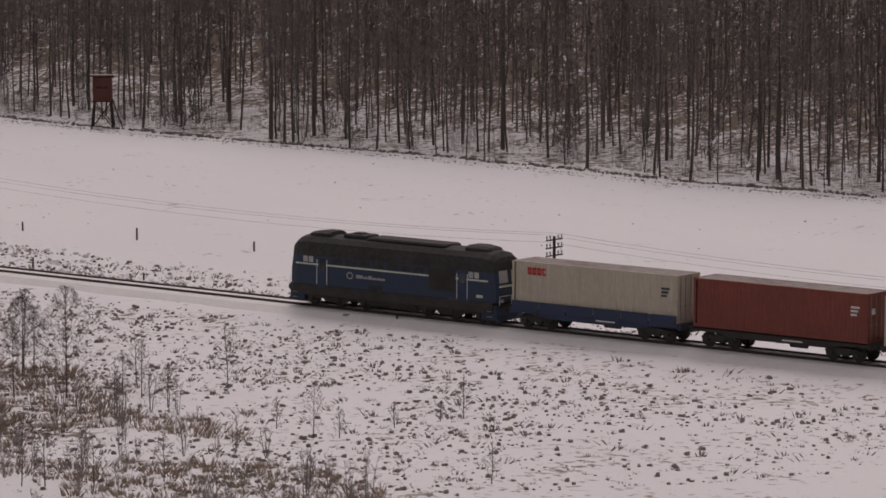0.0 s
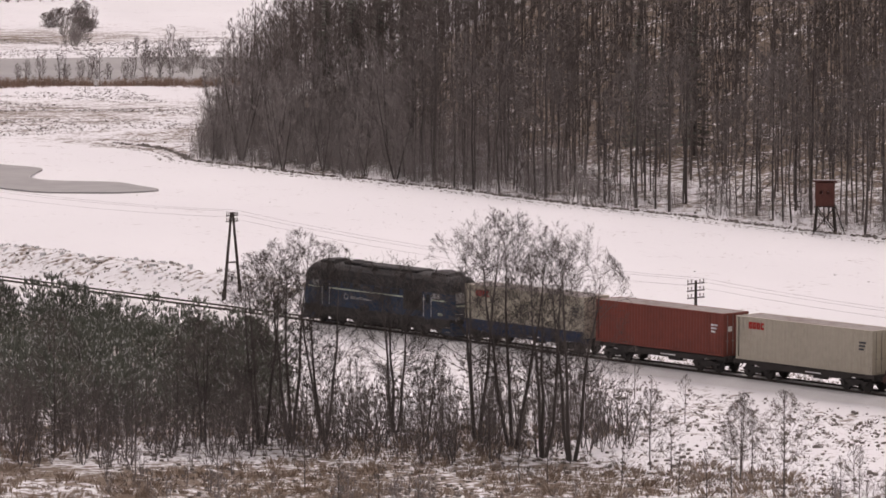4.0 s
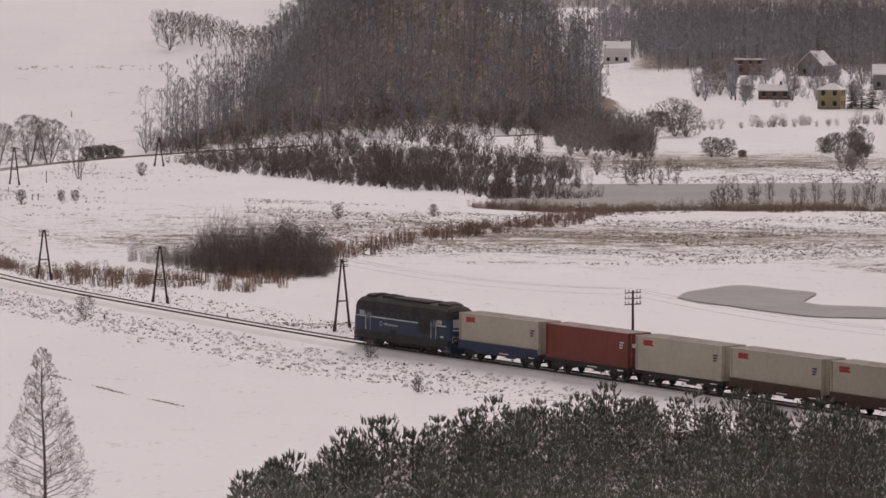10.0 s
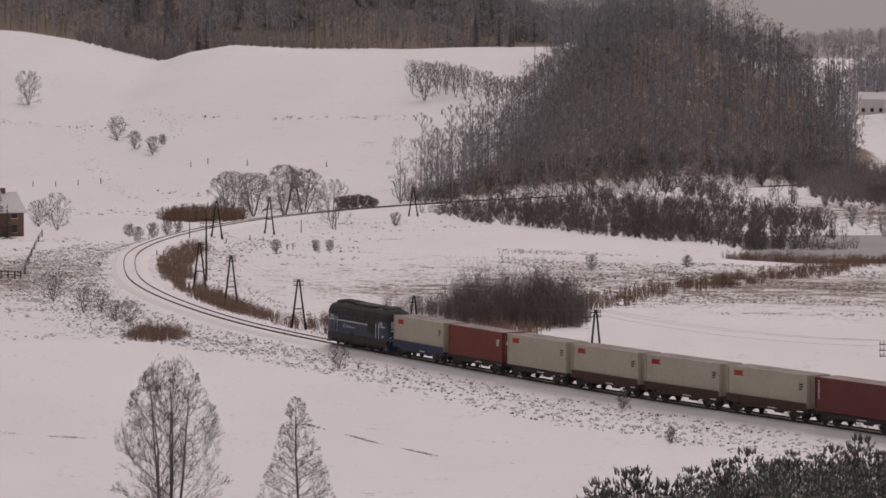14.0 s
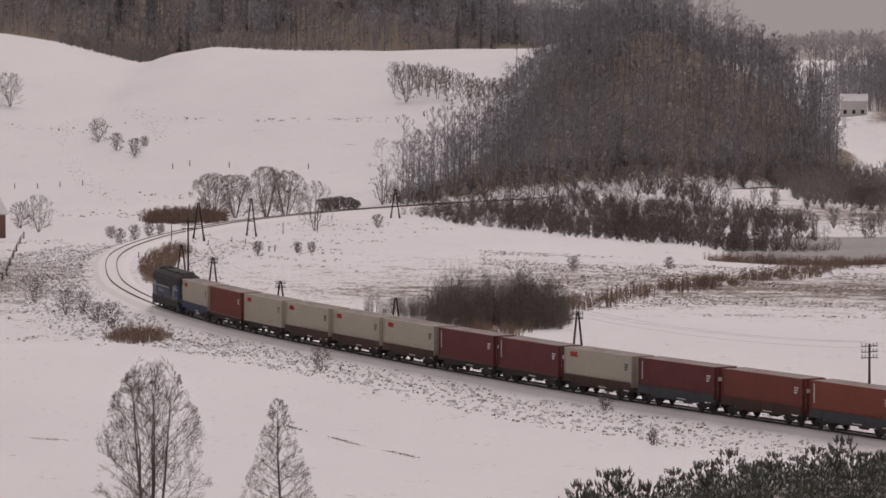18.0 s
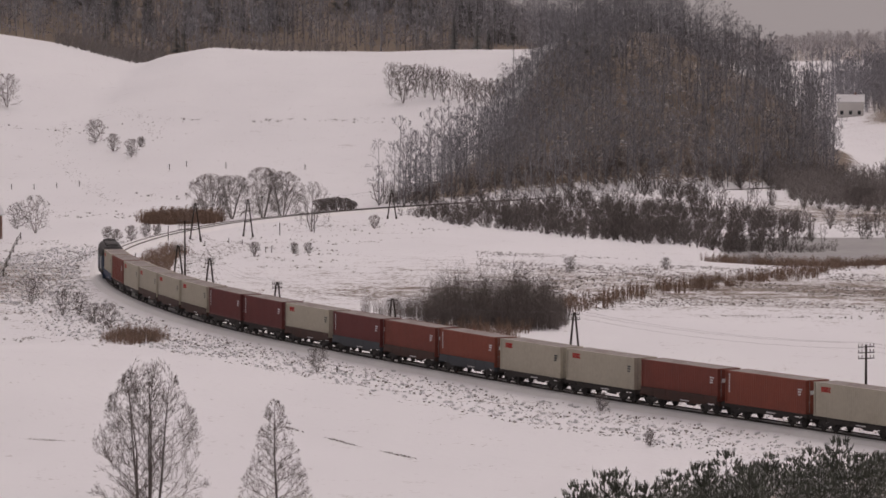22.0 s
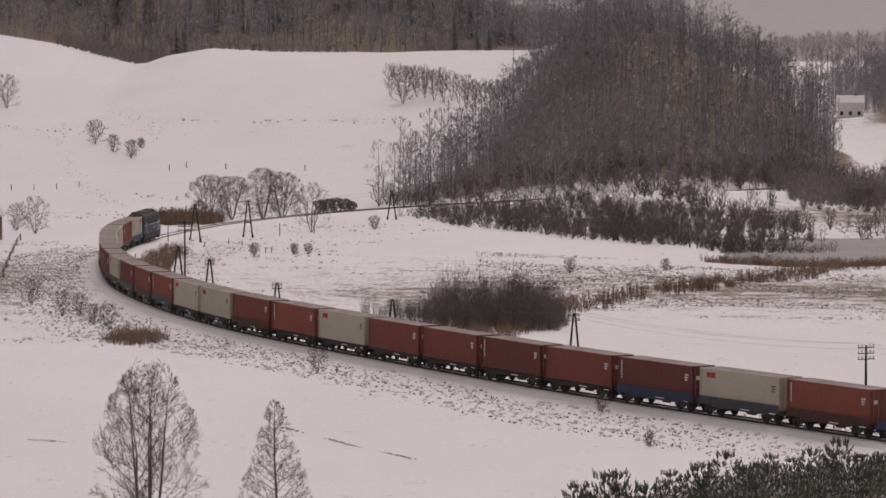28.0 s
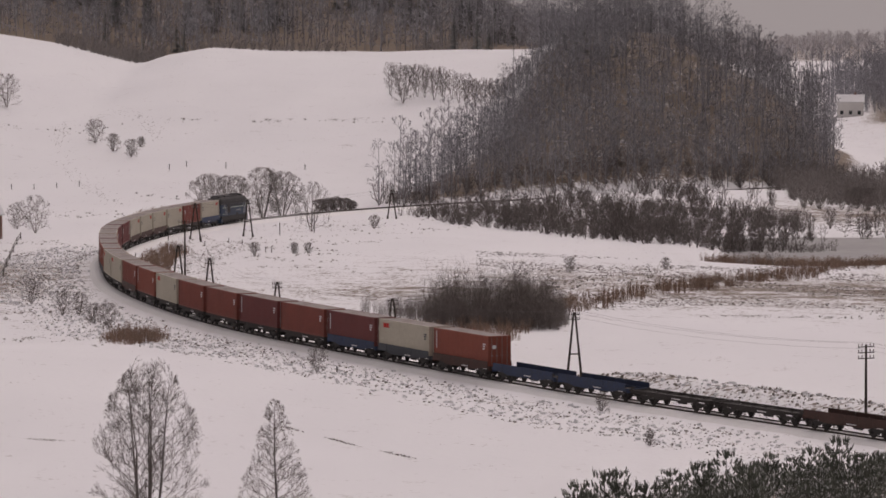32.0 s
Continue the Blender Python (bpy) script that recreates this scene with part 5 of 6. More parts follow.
rim = RIM[rng.integers(0, len(RIM), 420)] + rng.normal(size=(420, 2)) * (1.0, 5.0)
DRY = [tuft(rng, 18, s, 0.5) for s in (0.40, 0.55, 0.30)]
dry = spots(rng, 13000, 8, 78, 190, 282, lambda x, y: (np.hypot(x, y) > 203) & (np.hypot(x, y) < 282) & ~inside(PLOT, x, y) & (x > 8 + (282 - y) * 0.1) & (from_track(x, y)[0] > 22) & (patchy(x, y, 0.22, -0.4)), 0.5, (0.5, 1.2), 0.02)
tagged(new("dry_grass", scatter("dry_grass", DRY, dry, M["grass"], rng)), "rusty dry grass standing in the snow by the brook", "grass", kind="stuff")
far_grass = np.concatenate([spots(rng, 9000, 70, 170, 785, 850, lambda x, y: patchy(x, y, 0.1, -0.8), 0, (0.5, 1.2), 0.02),
                            spots(rng, 900, -110, 20, 985, 1025, lambda x, y: np.abs(y - 1003 - x * 0.12) < 3 + 2 * np.sin(x * 0.3), 0, (0.8, 2.0), 0.02),
                            spots(rng, 1200, -90, 0, 760, 900, lambda x, y: (from_track(x, y)[1] > 0) & (from_track(x, y)[0] > 8) & patchy(x, y, 0.09, 0.6) & (y < 850 - x * 0.3), 0, (0.8, 1.8), 0.02)])
far_grass = np.concatenate([far_grass, np.column_stack([rim, land_z(rim[:, 0], rim[:, 1]), rng.uniform(0.3, 0.9, len(rim)), rng.uniform(0, 6.28, len(rim))])])
tagged(new("far_grass", scatter("far_grass", TUFTS, far_grass, M["tuft"], rng)), "dry grass beyond the lake and on the hill", "grass", kind="stuff")

# -- thickets, reeds, brush by the lake
def rods(rng, n, size, height, r):
    segs = []
    for i in range(n):
        a = np.array([rng.uniform(-size, size), rng.uniform(-size, size), -0.1])
        h = height * rng.uniform(0.6, 1.1)
        b = a + np.array([rng.normal() * 0.12 * h, rng.normal() * 0.12 * h, h])
        segs.append((*a, *b, r, 0.004))
        for k in range(5):
            p = a + (b - a) * rng.uniform(0.25, 0.95)
            segs.append((*p, *(p + np.array([rng.normal() * 0.4, rng.normal() * 0.4, 0.45]) * h * 0.33), r * 0.7, 0.003))
    return segments_mesh(segs, 2)


BRUSHES = [rods(rng, 24, 0.9, h * 1.12, 0.027) for h in (4.6, 5.6, 6.6)]
REEDS = [rods(rng, 14, 0.7, 1.2, 0.045), rods(rng, 14, 0.8, 1.7, 0.045)]
THICKET = [(-10.5, 545), (-3, 527), (5, 515), (13, 517), (15, 532), (12, 552), (2, 548)]
th = spots(rng, 1300, -12, 18, 510, 560, lambda x, y: inside(THICKET, x, y), 0.8, (0.55, 1.15))
th[:, 3] *= (0.42 + 0.45 * smooth(-6, 3, th[:, 0]) * (1 - 0.4 * smooth(10, 15, th[:, 0]))) * rng.uniform(0.7, 1.15, len(th))
tagged(new("willow_thicket", scatter("willow_thicket", BRUSHES, th, M["twig"], rng)), "dense brown willow thicket in the snowy meadow", "thicket", kind="stuff")
BROOK = spline([(-28, 522), (-12, 508), (4, 505), (12, 548), (21.7, 577.8), (30, 600), (38.8, 619), (48.8, 649), (57.5, 675), (72, 698), (100, 700)], 20)[0]


def along_brook(x, y):
    d = np.full(x.shape, 1e9)
    for px, py in BROOK:
        d = np.minimum(d, np.hypot(x - px, (y - py) * 0.6))
    return d


reed = np.concatenate([spots(rng, 9000, -30, 125, 490, 705, lambda x, y: (along_brook(x, y) < 3.4 + 2.6 * (x < 8) + 1.2 * np.sin(x * 0.4)) & (from_track(x, y)[0] > 5), 0.75, (0.6, 1.2)),
                       spots(rng, 1500, 40, 140, 684, 700, lambda x, y: y > 688 + 4 * np.sin(x * 0.2), 0.9, (0.6, 1.1)),
                       spots(rng, 1800, -66, -36, 770, 815, lambda x, y: (bump(x, y, -46, 792, 7.5, 14) > 0.4) & (from_track(x, y)[0] > 5), 0.8, (0.8, 1.7)),
                       spots(rng, 900, -45, -28, 455, 520, lambda x, y: bump(x, y, -33.5, 492, 3.4, 15) > 0.4, 0.6, (0.5, 1.0)),
                       spots(rng, 900, -34, -22, 520, 600, near_line(4.0, 8.5, 525, 596, -1), 0.8, (0.6, 1.1)),
                       spots(rng, 2200, -46, -24, 565, 690, lambda x, y: near_line(4.0, 6.0, 565, 600, -1)(x, y) | near_line(4.2, 8.5, 600, 684, -1)(x, y), 0.8, (0.5, 1.1))])
tagged(new("reed_bed", scatter("reed_bed", REEDS, reed, M["reed"], rng)), "brown dry reeds along the brook and the lake", "reeds", kind="stuff")
edge_ = along_wood(800, 6.0, 4.0, (0.3, 0.9))
skirt = np.concatenate([edge_[in_wood(edge_[:, 0], edge_[:, 1])],
                        spots(rng, 2600, 84, 120, 425, 545, lambda x, y: in_wood(x, y) & (into_wood(x, y)[0] < 26), 1.3, (0.6, 1.5))])
tagged(new("wood_edge_brush", scatter("wood_edge_brush", [rods(rng, 14, 0.8, h, 0.018) for h in (2.6, 3.6, 4.8)], skirt, M["frosted"], rng)), "twiggy undergrowth along the edge of the wood", "brush", kind="stuff")
foot = spots(rng, 5200, -12, 100, 842, 1010, lambda x, y: on_cone(x, y) & (from_track(x, y)[0] < 16), 2.6, (0.35, 1.0))
THICK = lot(rng, ((3.2, 1.8), (4.6, 2.3), (5.4, 2.5), (3.8, 2.2)), base=0.0, radius=0.05, levels=(5, 6), shape="dome", stems=5, lean=0.65, rise=(0.25, 1.4), twig=0.048, sides=3, up=0.2, fine_from=0)
tagged(new("cone_undergrowth", scatter("cone_undergrowth", THICK, foot, M["twig_shore"], rng)), "dense undergrowth at the foot of the wooded hill", "brush", kind="stuff")
BRUSH_AREA = [(-2, 800), (2, 778), (12.4, 760), (21.5, 747), (30, 739), (37, 724), (48, 733), (62, 735), (72, 745), (76, 800), (66, 852), (52, 858), (50, 905), (40, 890), (26, 868), (8, 838), (-8, 812)]
br = spots(rng, 4600, -10, 80, 720, 910, lambda x, y: inside(BRUSH_AREA, x, y) & (from_track(x, y)[0] > 5) & (patchy(x, y, 0.10, -0.5) & (x < 64)), 1.9, (0.3, 0.85))
tagged(new("lakeside_brush", scatter("lakeside_brush", THICK, br, M["twig_shore"], rng)), "dark tangled brush between the line and the lake", "brush", kind="stuff")
shore = np.concatenate([spots(rng, 900, -104, -75, 1192, 1222, lambda x, y: y > 1198 + 0.5 * np.abs(x + 84), 2.6, (0.6, 1.2)), spots(rng, 500, -75, 10, 1206, 1216, lambda x, y: patchy(x, y, 0.1, -0.3), 2.2, (0.4, 0.9)),
                        spots(rng, 260, 45, 80, 690, 706, lambda x, y: patchy(x, y, 0.2, 0.0), 1.6, (0.2, 0.5)), spots(rng, 130, 120, 142, 690, 790, lambda x, y: y > 0, 1.6, (0.3, 0.8)),
                        spots(rng, 700, 70, 100, 880, 1000, lambda x, y: patchy(x, y, 0.1, -0.2) & (x < 0.098 * y), 1.6, (0.6, 1.3)), spots(rng, 500, 95, 190, 985, 1040, lambda x, y: np.abs(y - 1012 - (x - 140) * 0.3) < 6, 1.2, (0.3, 0.7)),
                        spots(rng, 420, 112, 139, 815, 950, lambda x, y: np.abs(x - 115 - (y - 815) * 0.178 - 2 * np.sin(y * 0.1)) < 1.6, 1.2, (0.4, 0.8)),
                        spots(rng, 900, 100, 215, 1085, 1300, lambda x, y: (patchy(x, y, 0.09, 0.75) | (y > 1262)) & (x > 0.108 * y) & (x < 0.2 * y), 3.6, (0.4, 1.2))])
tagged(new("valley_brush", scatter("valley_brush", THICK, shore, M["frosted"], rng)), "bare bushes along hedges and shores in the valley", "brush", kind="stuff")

# -- single bushes and trees of the middle distance
WILLOWS = [(-41.7, 804.3, 8.3), (-37.6, 804.3, 8.1), (-32.1, 804.3, 9.3), (-28.6, 804.3, 8.6)]
LONE_BUSHES = [(-22.0, 753.0, 8.5), (-11.6, 763.2, 2.6), (-12.4, 444.5, 2.8), (14.3, 406.8, 1.9), (-74.2, 964.1, 5.4), (-69.0, 944.8, 4.0),
    (-64.4, 933.2, 4.0), (-63.5, 950.6, 2.4), (-98.6, 1022.0, 8.3), (-9.2, 1032.5, 9.0), (17.9, 637.4, 2.4), (32.4, 656.8, 2.0), (-68.0, 753.0, 6.6),
    (-72.4, 767.4, 4.8), (-38.2, 513.8, 3.2), (-45.1, 534.3, 3.4), (-50.2, 550.3, 4.1), (-43.1, 534.1, 3.0), (-40.5, 522.7, 2.6), (-54.0, 726.9, 2.3),
    (-51.4, 711.5, 2.5), (-49.2, 712.0, 2.7), (-47.0, 713.0, 2.5), (-45.3, 714.5, 2.1), (-28.1, 673.0, 2.4), (-20.4, 682.2, 1.9), (-22.5, 682.0, 1.9), (17.3, 377.6, 1.4)]
HEDGE = [(-22.6, 825.5, 2.5), (-21.1, 825.5, 2.7), (-19.6, 827.1, 2.8), (-18.0, 828.6, 2.5), (-16.8, 830.1, 1.9)]
CREST_ROW = [(-12.3, 1051.1, 7.9), (-8.4, 1048.8, 7.2), (-6.0, 1045.6, 7.8), (-4.2, 1042.9, 7.2), (-2.1, 1037.6, 7.8), (0.1, 1033.1, 7.5),
    (3.6, 1030.2, 7.1), (5.2, 1023.1, 6.4), (7.2, 1024.3, 6.4), (9.0, 1019.6, 6.1), (10.7, 1015.5, 5.7), (12.1, 1011.8, 5.3), (13.7, 1008.2, 5.0),
    (15.3, 1011.6, 5.1), (17.3, 1015.7, 3.8), (18.6, 1018.5, 3.6)]
ROUND_BUSHES = [(98.3, 884.0, 4.2), (100.9, 882.2, 4.0), (104.0, 880.4, 1.6), (124.7, 897.0, 4.3), (122.5, 897.0, 3.4), (136.1, 946.7, 3.6),
    (128.9, 901.6, 4.1), (126.3, 873.8, 3.3), (119.9, 843.0, 1.7), (100.3, 974.0, 8.6), (102.3, 970.1, 7.3), (102.3, 1018.7, 3.8), (100.7, 1022.1, 3.9),
    (88.0, 910.6, 4.0), (84.8, 900.8, 4.0), (81.6, 890.9, 4.5), (129.9, 1149.2, 8.7), (130.3, 1166.1, 7.3), (132.6, 1116.4, 4.2), (164.3, 1030.4, 7.8),
    (172.7, 1037.5, 9.2), (177.5, 1054.8, 8.0)]
LAKE_TREES = [(80.1, 717.8, 3.6), (81.0, 716.1, 4.2), (81.7, 714.6, 4.9), (83.4, 717.5, 5.5), (84.1, 716.0, 3.6), (85.8, 714.3, 4.2),
    (87.0, 717.3, 4.9), (89.1, 715.7, 5.5), (92.5, 713.9, 3.6), (94.3, 716.9, 4.2), (96.3, 715.2, 4.9), (99.3, 713.5, 5.5), (100.6, 716.5, 3.6),
    (102.6, 714.9, 4.2), (103.8, 713.3, 4.9), (105.6, 716.2, 5.5), (107.1, 714.6, 3.6), (109.6, 713.0, 4.2), (111.0, 715.9, 4.9), (113.0, 714.3, 5.5),
    (115.0, 712.7, 3.6), (117.3, 715.5, 4.3)]
LAKE_TREES_B = [(123.3, 789.1, 3.5), (124.1, 784.2, 4.2), (126.0, 777.9, 4.8), (129.3, 788.9, 5.6), (129.5, 784.0, 3.5), (73.5, 780.6, 4.1),
    (75.9, 791.0, 4.9), (76.9, 785.4, 5.5), (77.9, 780.4, 3.4), (80.4, 790.7, 4.2), (81.3, 785.3, 4.8), (72.5, 780.6, 5.5), (131.3, 788.8, 3.5),
    (131.5, 784.0, 4.2)]
for x, y, h in WILLOWS:
    single("willow", x, y, h, "rounded bare willow beside the railway curve", "tree", "willows by the curve", 0.46, 0.02, 0.010, (9, 6, 6, 4), "dome", 6, 0.65, (0.25, 1.6), 0.020, "frosted", 4)
for x, y, h in LONE_BUSHES:
    single("bush", x, y, h, "bare bush standing alone in the snow", "bush", "single bushes", 0.42, 0.04, 0.008, (8, 6, 5), "dome", 5, 0.6, (0.25, 1.5), 0.000024 * math.hypot(x, y) + 0.002, "twig_shore", 3)
for x, y, h in HEDGE:
    single("hedge_bush", x, y, h, "dense dark hedge bush beside the line", "bush", "hedge by the line", 0.6, 0.02, 0.010, (8, 6, 5), "dome", 6, 0.6, (0.25, 1.4), 0.036, "twig_shore", 3)
for x, y, h in CREST_ROW + [(x + 1.8, y + 7, h * 0.9) for x, y, h in CREST_ROW]:
    single("crest_tree", x, y, h, "slim bare tree on the crest of the snow hill", "tree", "trees on the crest", 0.24, 0.12, 0.010, (12, 6, 5), "egg", 2, 0.5, (0.8, 1.8), 0.032, "frosted", 3)
for x, y, h in ROUND_BUSHES:
    single("round_bush", x, y, h, "round dense bare bush by the snowy fields", "bush", "round bushes in the valley", 0.62, 0.02, 0.008, (8, 6, 5), "dome", 7, 0.65, (0.2, 1.3), 0.034, "twig_shore", 3)
for x, y, h in LAKE_TREES + LAKE_TREES_B:
    single("shore_tree", x, y, h, "small bare tree on the lake shore", "tree", "trees on the lake shore", 0.2, 0.10, 0.010, (8, 5, 5), "egg", 3, 0.6, (0.9, 2.0), 0.024, "twig_shore", 3)

# -- dark small trees in clumps between the line and the lake
CLUMPS = [(24, 744, 5, 4, 9, 4.6), (33, 742, 6, 4, 10, 4.4), (43, 740, 6, 4, 10, 4.6), (52, 739, 5, 4, 8, 4.2), (29, 762, 4, 5, 9, 6.0), (13, 770, 6, 6, 9, 4.4), (20, 790, 7, 8, 9, 5.0),
          (38, 775, 8, 8, 10, 4.6), (51, 872, 4, 8, 5, 5.2), (62, 890, 5, 8, 5, 5.0), (58, 770, 8, 12, 8, 4.4), (70, 800, 6, 14, 7, 4.2)]
SHORE = [grow(rng, h, c, b, 0.06, (8, 6, 5), "dome", n, 0.6, (0.7, 1.7), 0.026, sides=3) for h, c, b, n in ((5.0, 1.7, 0.05, 4), (5.4, 1.4, 0.2, 2), (4.6, 1.9, 0.03, 5), (5.6, 1.5, 0.25, 2))]
clump_places = []
for cx, cy, rx, ry, n, h in CLUMPS:
    for k in range(n):
        x, y = cx + rng.uniform(-rx, rx), cy + rng.uniform(-ry, ry)
        clump_places.append((x, y, at_land(x, y) - 0.1, h / 5.0 * rng.uniform(0.6, 1.1), rng.uniform(0, 6.28)))
village_places = []
for cx, cy, rx, ry, n, h in ((140, 1180, 12, 60, 12, 8), (152, 1100, 8, 20, 9, 7), (166, 1100, 10, 22, 10, 7), (182, 1130, 9, 24, 10, 8), (165, 1230, 16, 25, 12, 8), (185, 1210, 12, 30, 9, 8), (128, 1120, 5, 40, 7, 7), (205, 1180, 14, 40, 9, 8)):
    for k in range(n):
        x, y = cx + rng.uniform(-rx, rx), cy + rng.uniform(-ry, ry)
        village_places.append((x, y, at_land(x, y) - 0.1, h / 5.0 * rng.uniform(0.5, 1.15), rng.uniform(0, 6.28)))
plant("village_tree", SHORE, village_places, "bare garden tree among the village houses", "tree", "trees among the village houses", "twig_village_hazed")
plant("lakeside_tree", SHORE, clump_places, "dark bare small tree in the thicket by the lake", "tree", "small trees by the lake", "twig_shore")

SPRUCES = [(152.8, 1072.5, 7.4), (155.3, 1072.7, 8.1), (157.8, 1072.9, 7.9), (164.9, 1073.0, 8.4), (166.9, 1073.0, 9.0), (169.0, 1072.9, 8.1),
    (171.1, 1078.0, 6.8), (141.8, 1337.0, 6.7), (146.4, 1347.8, 7.6), (148.5, 1336.4, 8.4)]
RIDGE_SPRUCES = [(-81, 1222, 8.0), (-79, 1224, 6.0), (-72, 1221, 8.5), (-70, 1224, 7.0), (3, 1196, 7.0), (9, 1190, 8.0), (12, 1194, 6.0), (27, 1012, 7.0), (29.5, 1009, 6.0), (31.5, 1007, 7.5), (34, 1006, 6.5), (36, 1004, 7.0), (38.5, 1006, 5.5)]
MID_PINES = [(131.0, 481.5, 16.0), (133.2, 479.7, 14.0), (135.6, 474.5, 16.5), (110.0, 552.0, 16.0), (113.0, 550.0, 17.0), (116.0, 548.0, 16.0), (118.5, 546.0, 15.0)]


def spruce(rng, h, width):
    green, wood = [], [(0, 0, 0, 0, 0, h, h * 0.012, 0.01)]
    n = int(14 + h * 2)
    for i in range(n):
        u = 0.08 + 0.9 * (i + rng.uniform(-0.5, 0.5)) / n
        for k in range(6):
            t = 2 * math.pi * k / 8 + i * 0.7 + rng.uniform(-0.3, 0.3)
            ln = width * (1.02 - u) * rng.uniform(0.7, 1.15)
            a = np.array([0, 0, u * h])
            b = a + np.array([math.cos(t) * ln, math.sin(t) * ln, -0.18 * ln + rng.normal() * 0.1])
            green.append((*a, *b, 0.06 + ln * 0.07, 0.02))
            m = a + (b - a) * 0.55
            for q in (-0.6, 0.6):
                green.append((*m, *(m + np.array([math.cos(t + q), math.sin(t + q), -0.1]) * ln * 0.45), 0.08, 0.02))
    return segments_mesh(wood, 4), segments_mesh(green, 2)


for x, y, h in SPRUCES:
    w, c = spruce(rng, h, h * 0.32)
    tree_thing("spruce", big_mesh("trunk", *w, M["bark"]), big_mesh("crown", *c, M["needle"]), "dark green spruce among the village houses", "spruce", "spruces in the village", Matrix.Translation((x, y, at_land(x, y) - 0.1)))
for x, y, h in RIDGE_SPRUCES:
    w, c = spruce(rng, h, h * 0.27)
    tree_thing("ridge_spruce", big_mesh("trunk", *w, M["bark"]), big_mesh("crown", *c, M["needle_far"]), "dark snow-dusted spruce in the bare wood", "spruce", "spruces on the hills", Matrix.Translation((x, y, at_land(x, y) - 0.1)))
for x, y, h in MID_PINES:
    w, c = spruce(rng, h, h * 0.16)
    tree_thing("wood_spruce", big_mesh("trunk", *w, M["bark"]), big_mesh("crown", *c, M["needle"]), "snow-dusted spruce among the bare trees of the wood", "spruce", "spruces in the wood", Matrix.Translation((x, y, at_land(x, y) - 0.1)))

EVERGREEN = [join(*spruce(rng, h, w_)) for h, w_ in ((11, 2.6), (9, 2.4), (13, 2.8))]
ever = np.concatenate([spots(rng, 900, -170, 20, 1240, 1400, lambda x, y: on_ridge(x, y) & patchy(x, y, 0.06, 0.7), 5.0, (0.8, 1.3)),
                       spots(rng, 60, 20, 60, 1030, 1075, lambda x, y: on_cone(x, y) & patchy(x, y, 0.12, 0.9), 4.0, (0.5, 0.8)),
                       spots(rng, 500, 150, 330, 1330, 1700, lambda x, y: patchy(x, y, 0.03, 0.8) & (x > 0.1 * y), 9.0, (0.7, 1.2))])
tagged(new("hill_evergreens", scatter("hill_evergreens", EVERGREEN, ever, M["needle_far"], rng)), "snow-dusted evergreens among the bare woods of the hills", "trees", kind="stuff")

# ---- water: the frozen lake and the ice on the field ----
def flat_sheet(name, outline, height, material):
    """A smooth outline filled as a thin slab; height(x, y) gives its top."""
    q = spline(outline + [outline[0]], 8)[0][:-1]
    cx, cy = q.mean(0)
    b = Build()
    rings = [q, (q - (cx, cy)) * 0.66 + (cx, cy), (q - (cx, cy)) * 0.33 + (cx, cy)]
    n = len(q)
    v = [(x, y, height(x, y)) for r in rings for x, y in r] + [(cx, cy, height(cx, cy))]
    f = []
    for k in range(2):
        f += [(k * n + i, k * n + (i + 1) % n, (k + 1) * n + (i + 1) % n, (k + 1) * n + i) for i in range(n)]
    f += [(2 * n + i, 2 * n + (i + 1) % n, 3 * n) for i in range(n)]
    o = len(v)
    v += [(x, y, height(x, y) - 0.25) for x, y in q]
    f += [(i, o + i, o + (i + 1) % n, (i + 1) % n) for i in range(n)]
    return b.add(v, f).mesh(name, material)


LAKE = [(38, 712), (60, 700), (95, 698), (135, 699), (150, 730), (140, 785), (110, 788), (80, 786), (52, 780), (40, 745)]
tagged(new("lake", flat_sheet("lake", LAKE, lambda x, y: -3.55, M["ice"])), "grey frozen lake in the valley", "lake", kind="structure")
POND = [(50.7, 488.9, 0.0), (52.8, 497.8, 0.0), (56.3, 503.5, 0.0), (60.1, 508.5, 0.0), (64.0, 503.7, 0.0), (67.2, 498.8, 0.0), (64.2, 488.2, 0.0),
    (65.5, 481.7, 0.0), (68.8, 478.9, 0.0), (72.4, 478.5, 0.0), (74.0, 473.1, 0.0), (74.9, 465.5, 0.0), (70.6, 462.7, 0.0), (65.9, 462.9, 0.0),
    (61.9, 464.0, 0.0), (58.7, 471.3, 0.0), (55.3, 478.0, 0.0), (52.4, 482.5, 0.0)]
tagged(new("frozen_pond", flat_sheet("frozen_pond", [(x, y) for x, y, _ in POND], lambda x, y: float(land_z(x, y)) + 0.16, M["ice"])), "grey sheet of ice on the snowy field", "pond", kind="structure")


# ---- telegraph poles along the line ----
# x, y, height, kind: one mast with cross arms, or two legs leaning together
POLES = [(112.0, 259.7, 5.7, "mast"), (86.7, 303.0, 6.0, "mast"), (61.6, 346.8, 6.6, "legs"), (36.6, 390.4, 7.0, "mast"), (12.6, 433.4, 6.8, "legs"), (-5.3, 472.3, 6.0, "legs"),
         (-18.6, 505.8, 5.6, "legs"), (-27.9, 539.6, 6.4, "legs"), (-33.8, 576.0, 6.2, "legs"), (-34.2, 598.0, 8.4, "mast"), (-38.9, 709.0, 5.8, "legs"), (-31.7, 733.8, 6.2, "legs"), (-9.1, 802.2, 5.2, "legs")]


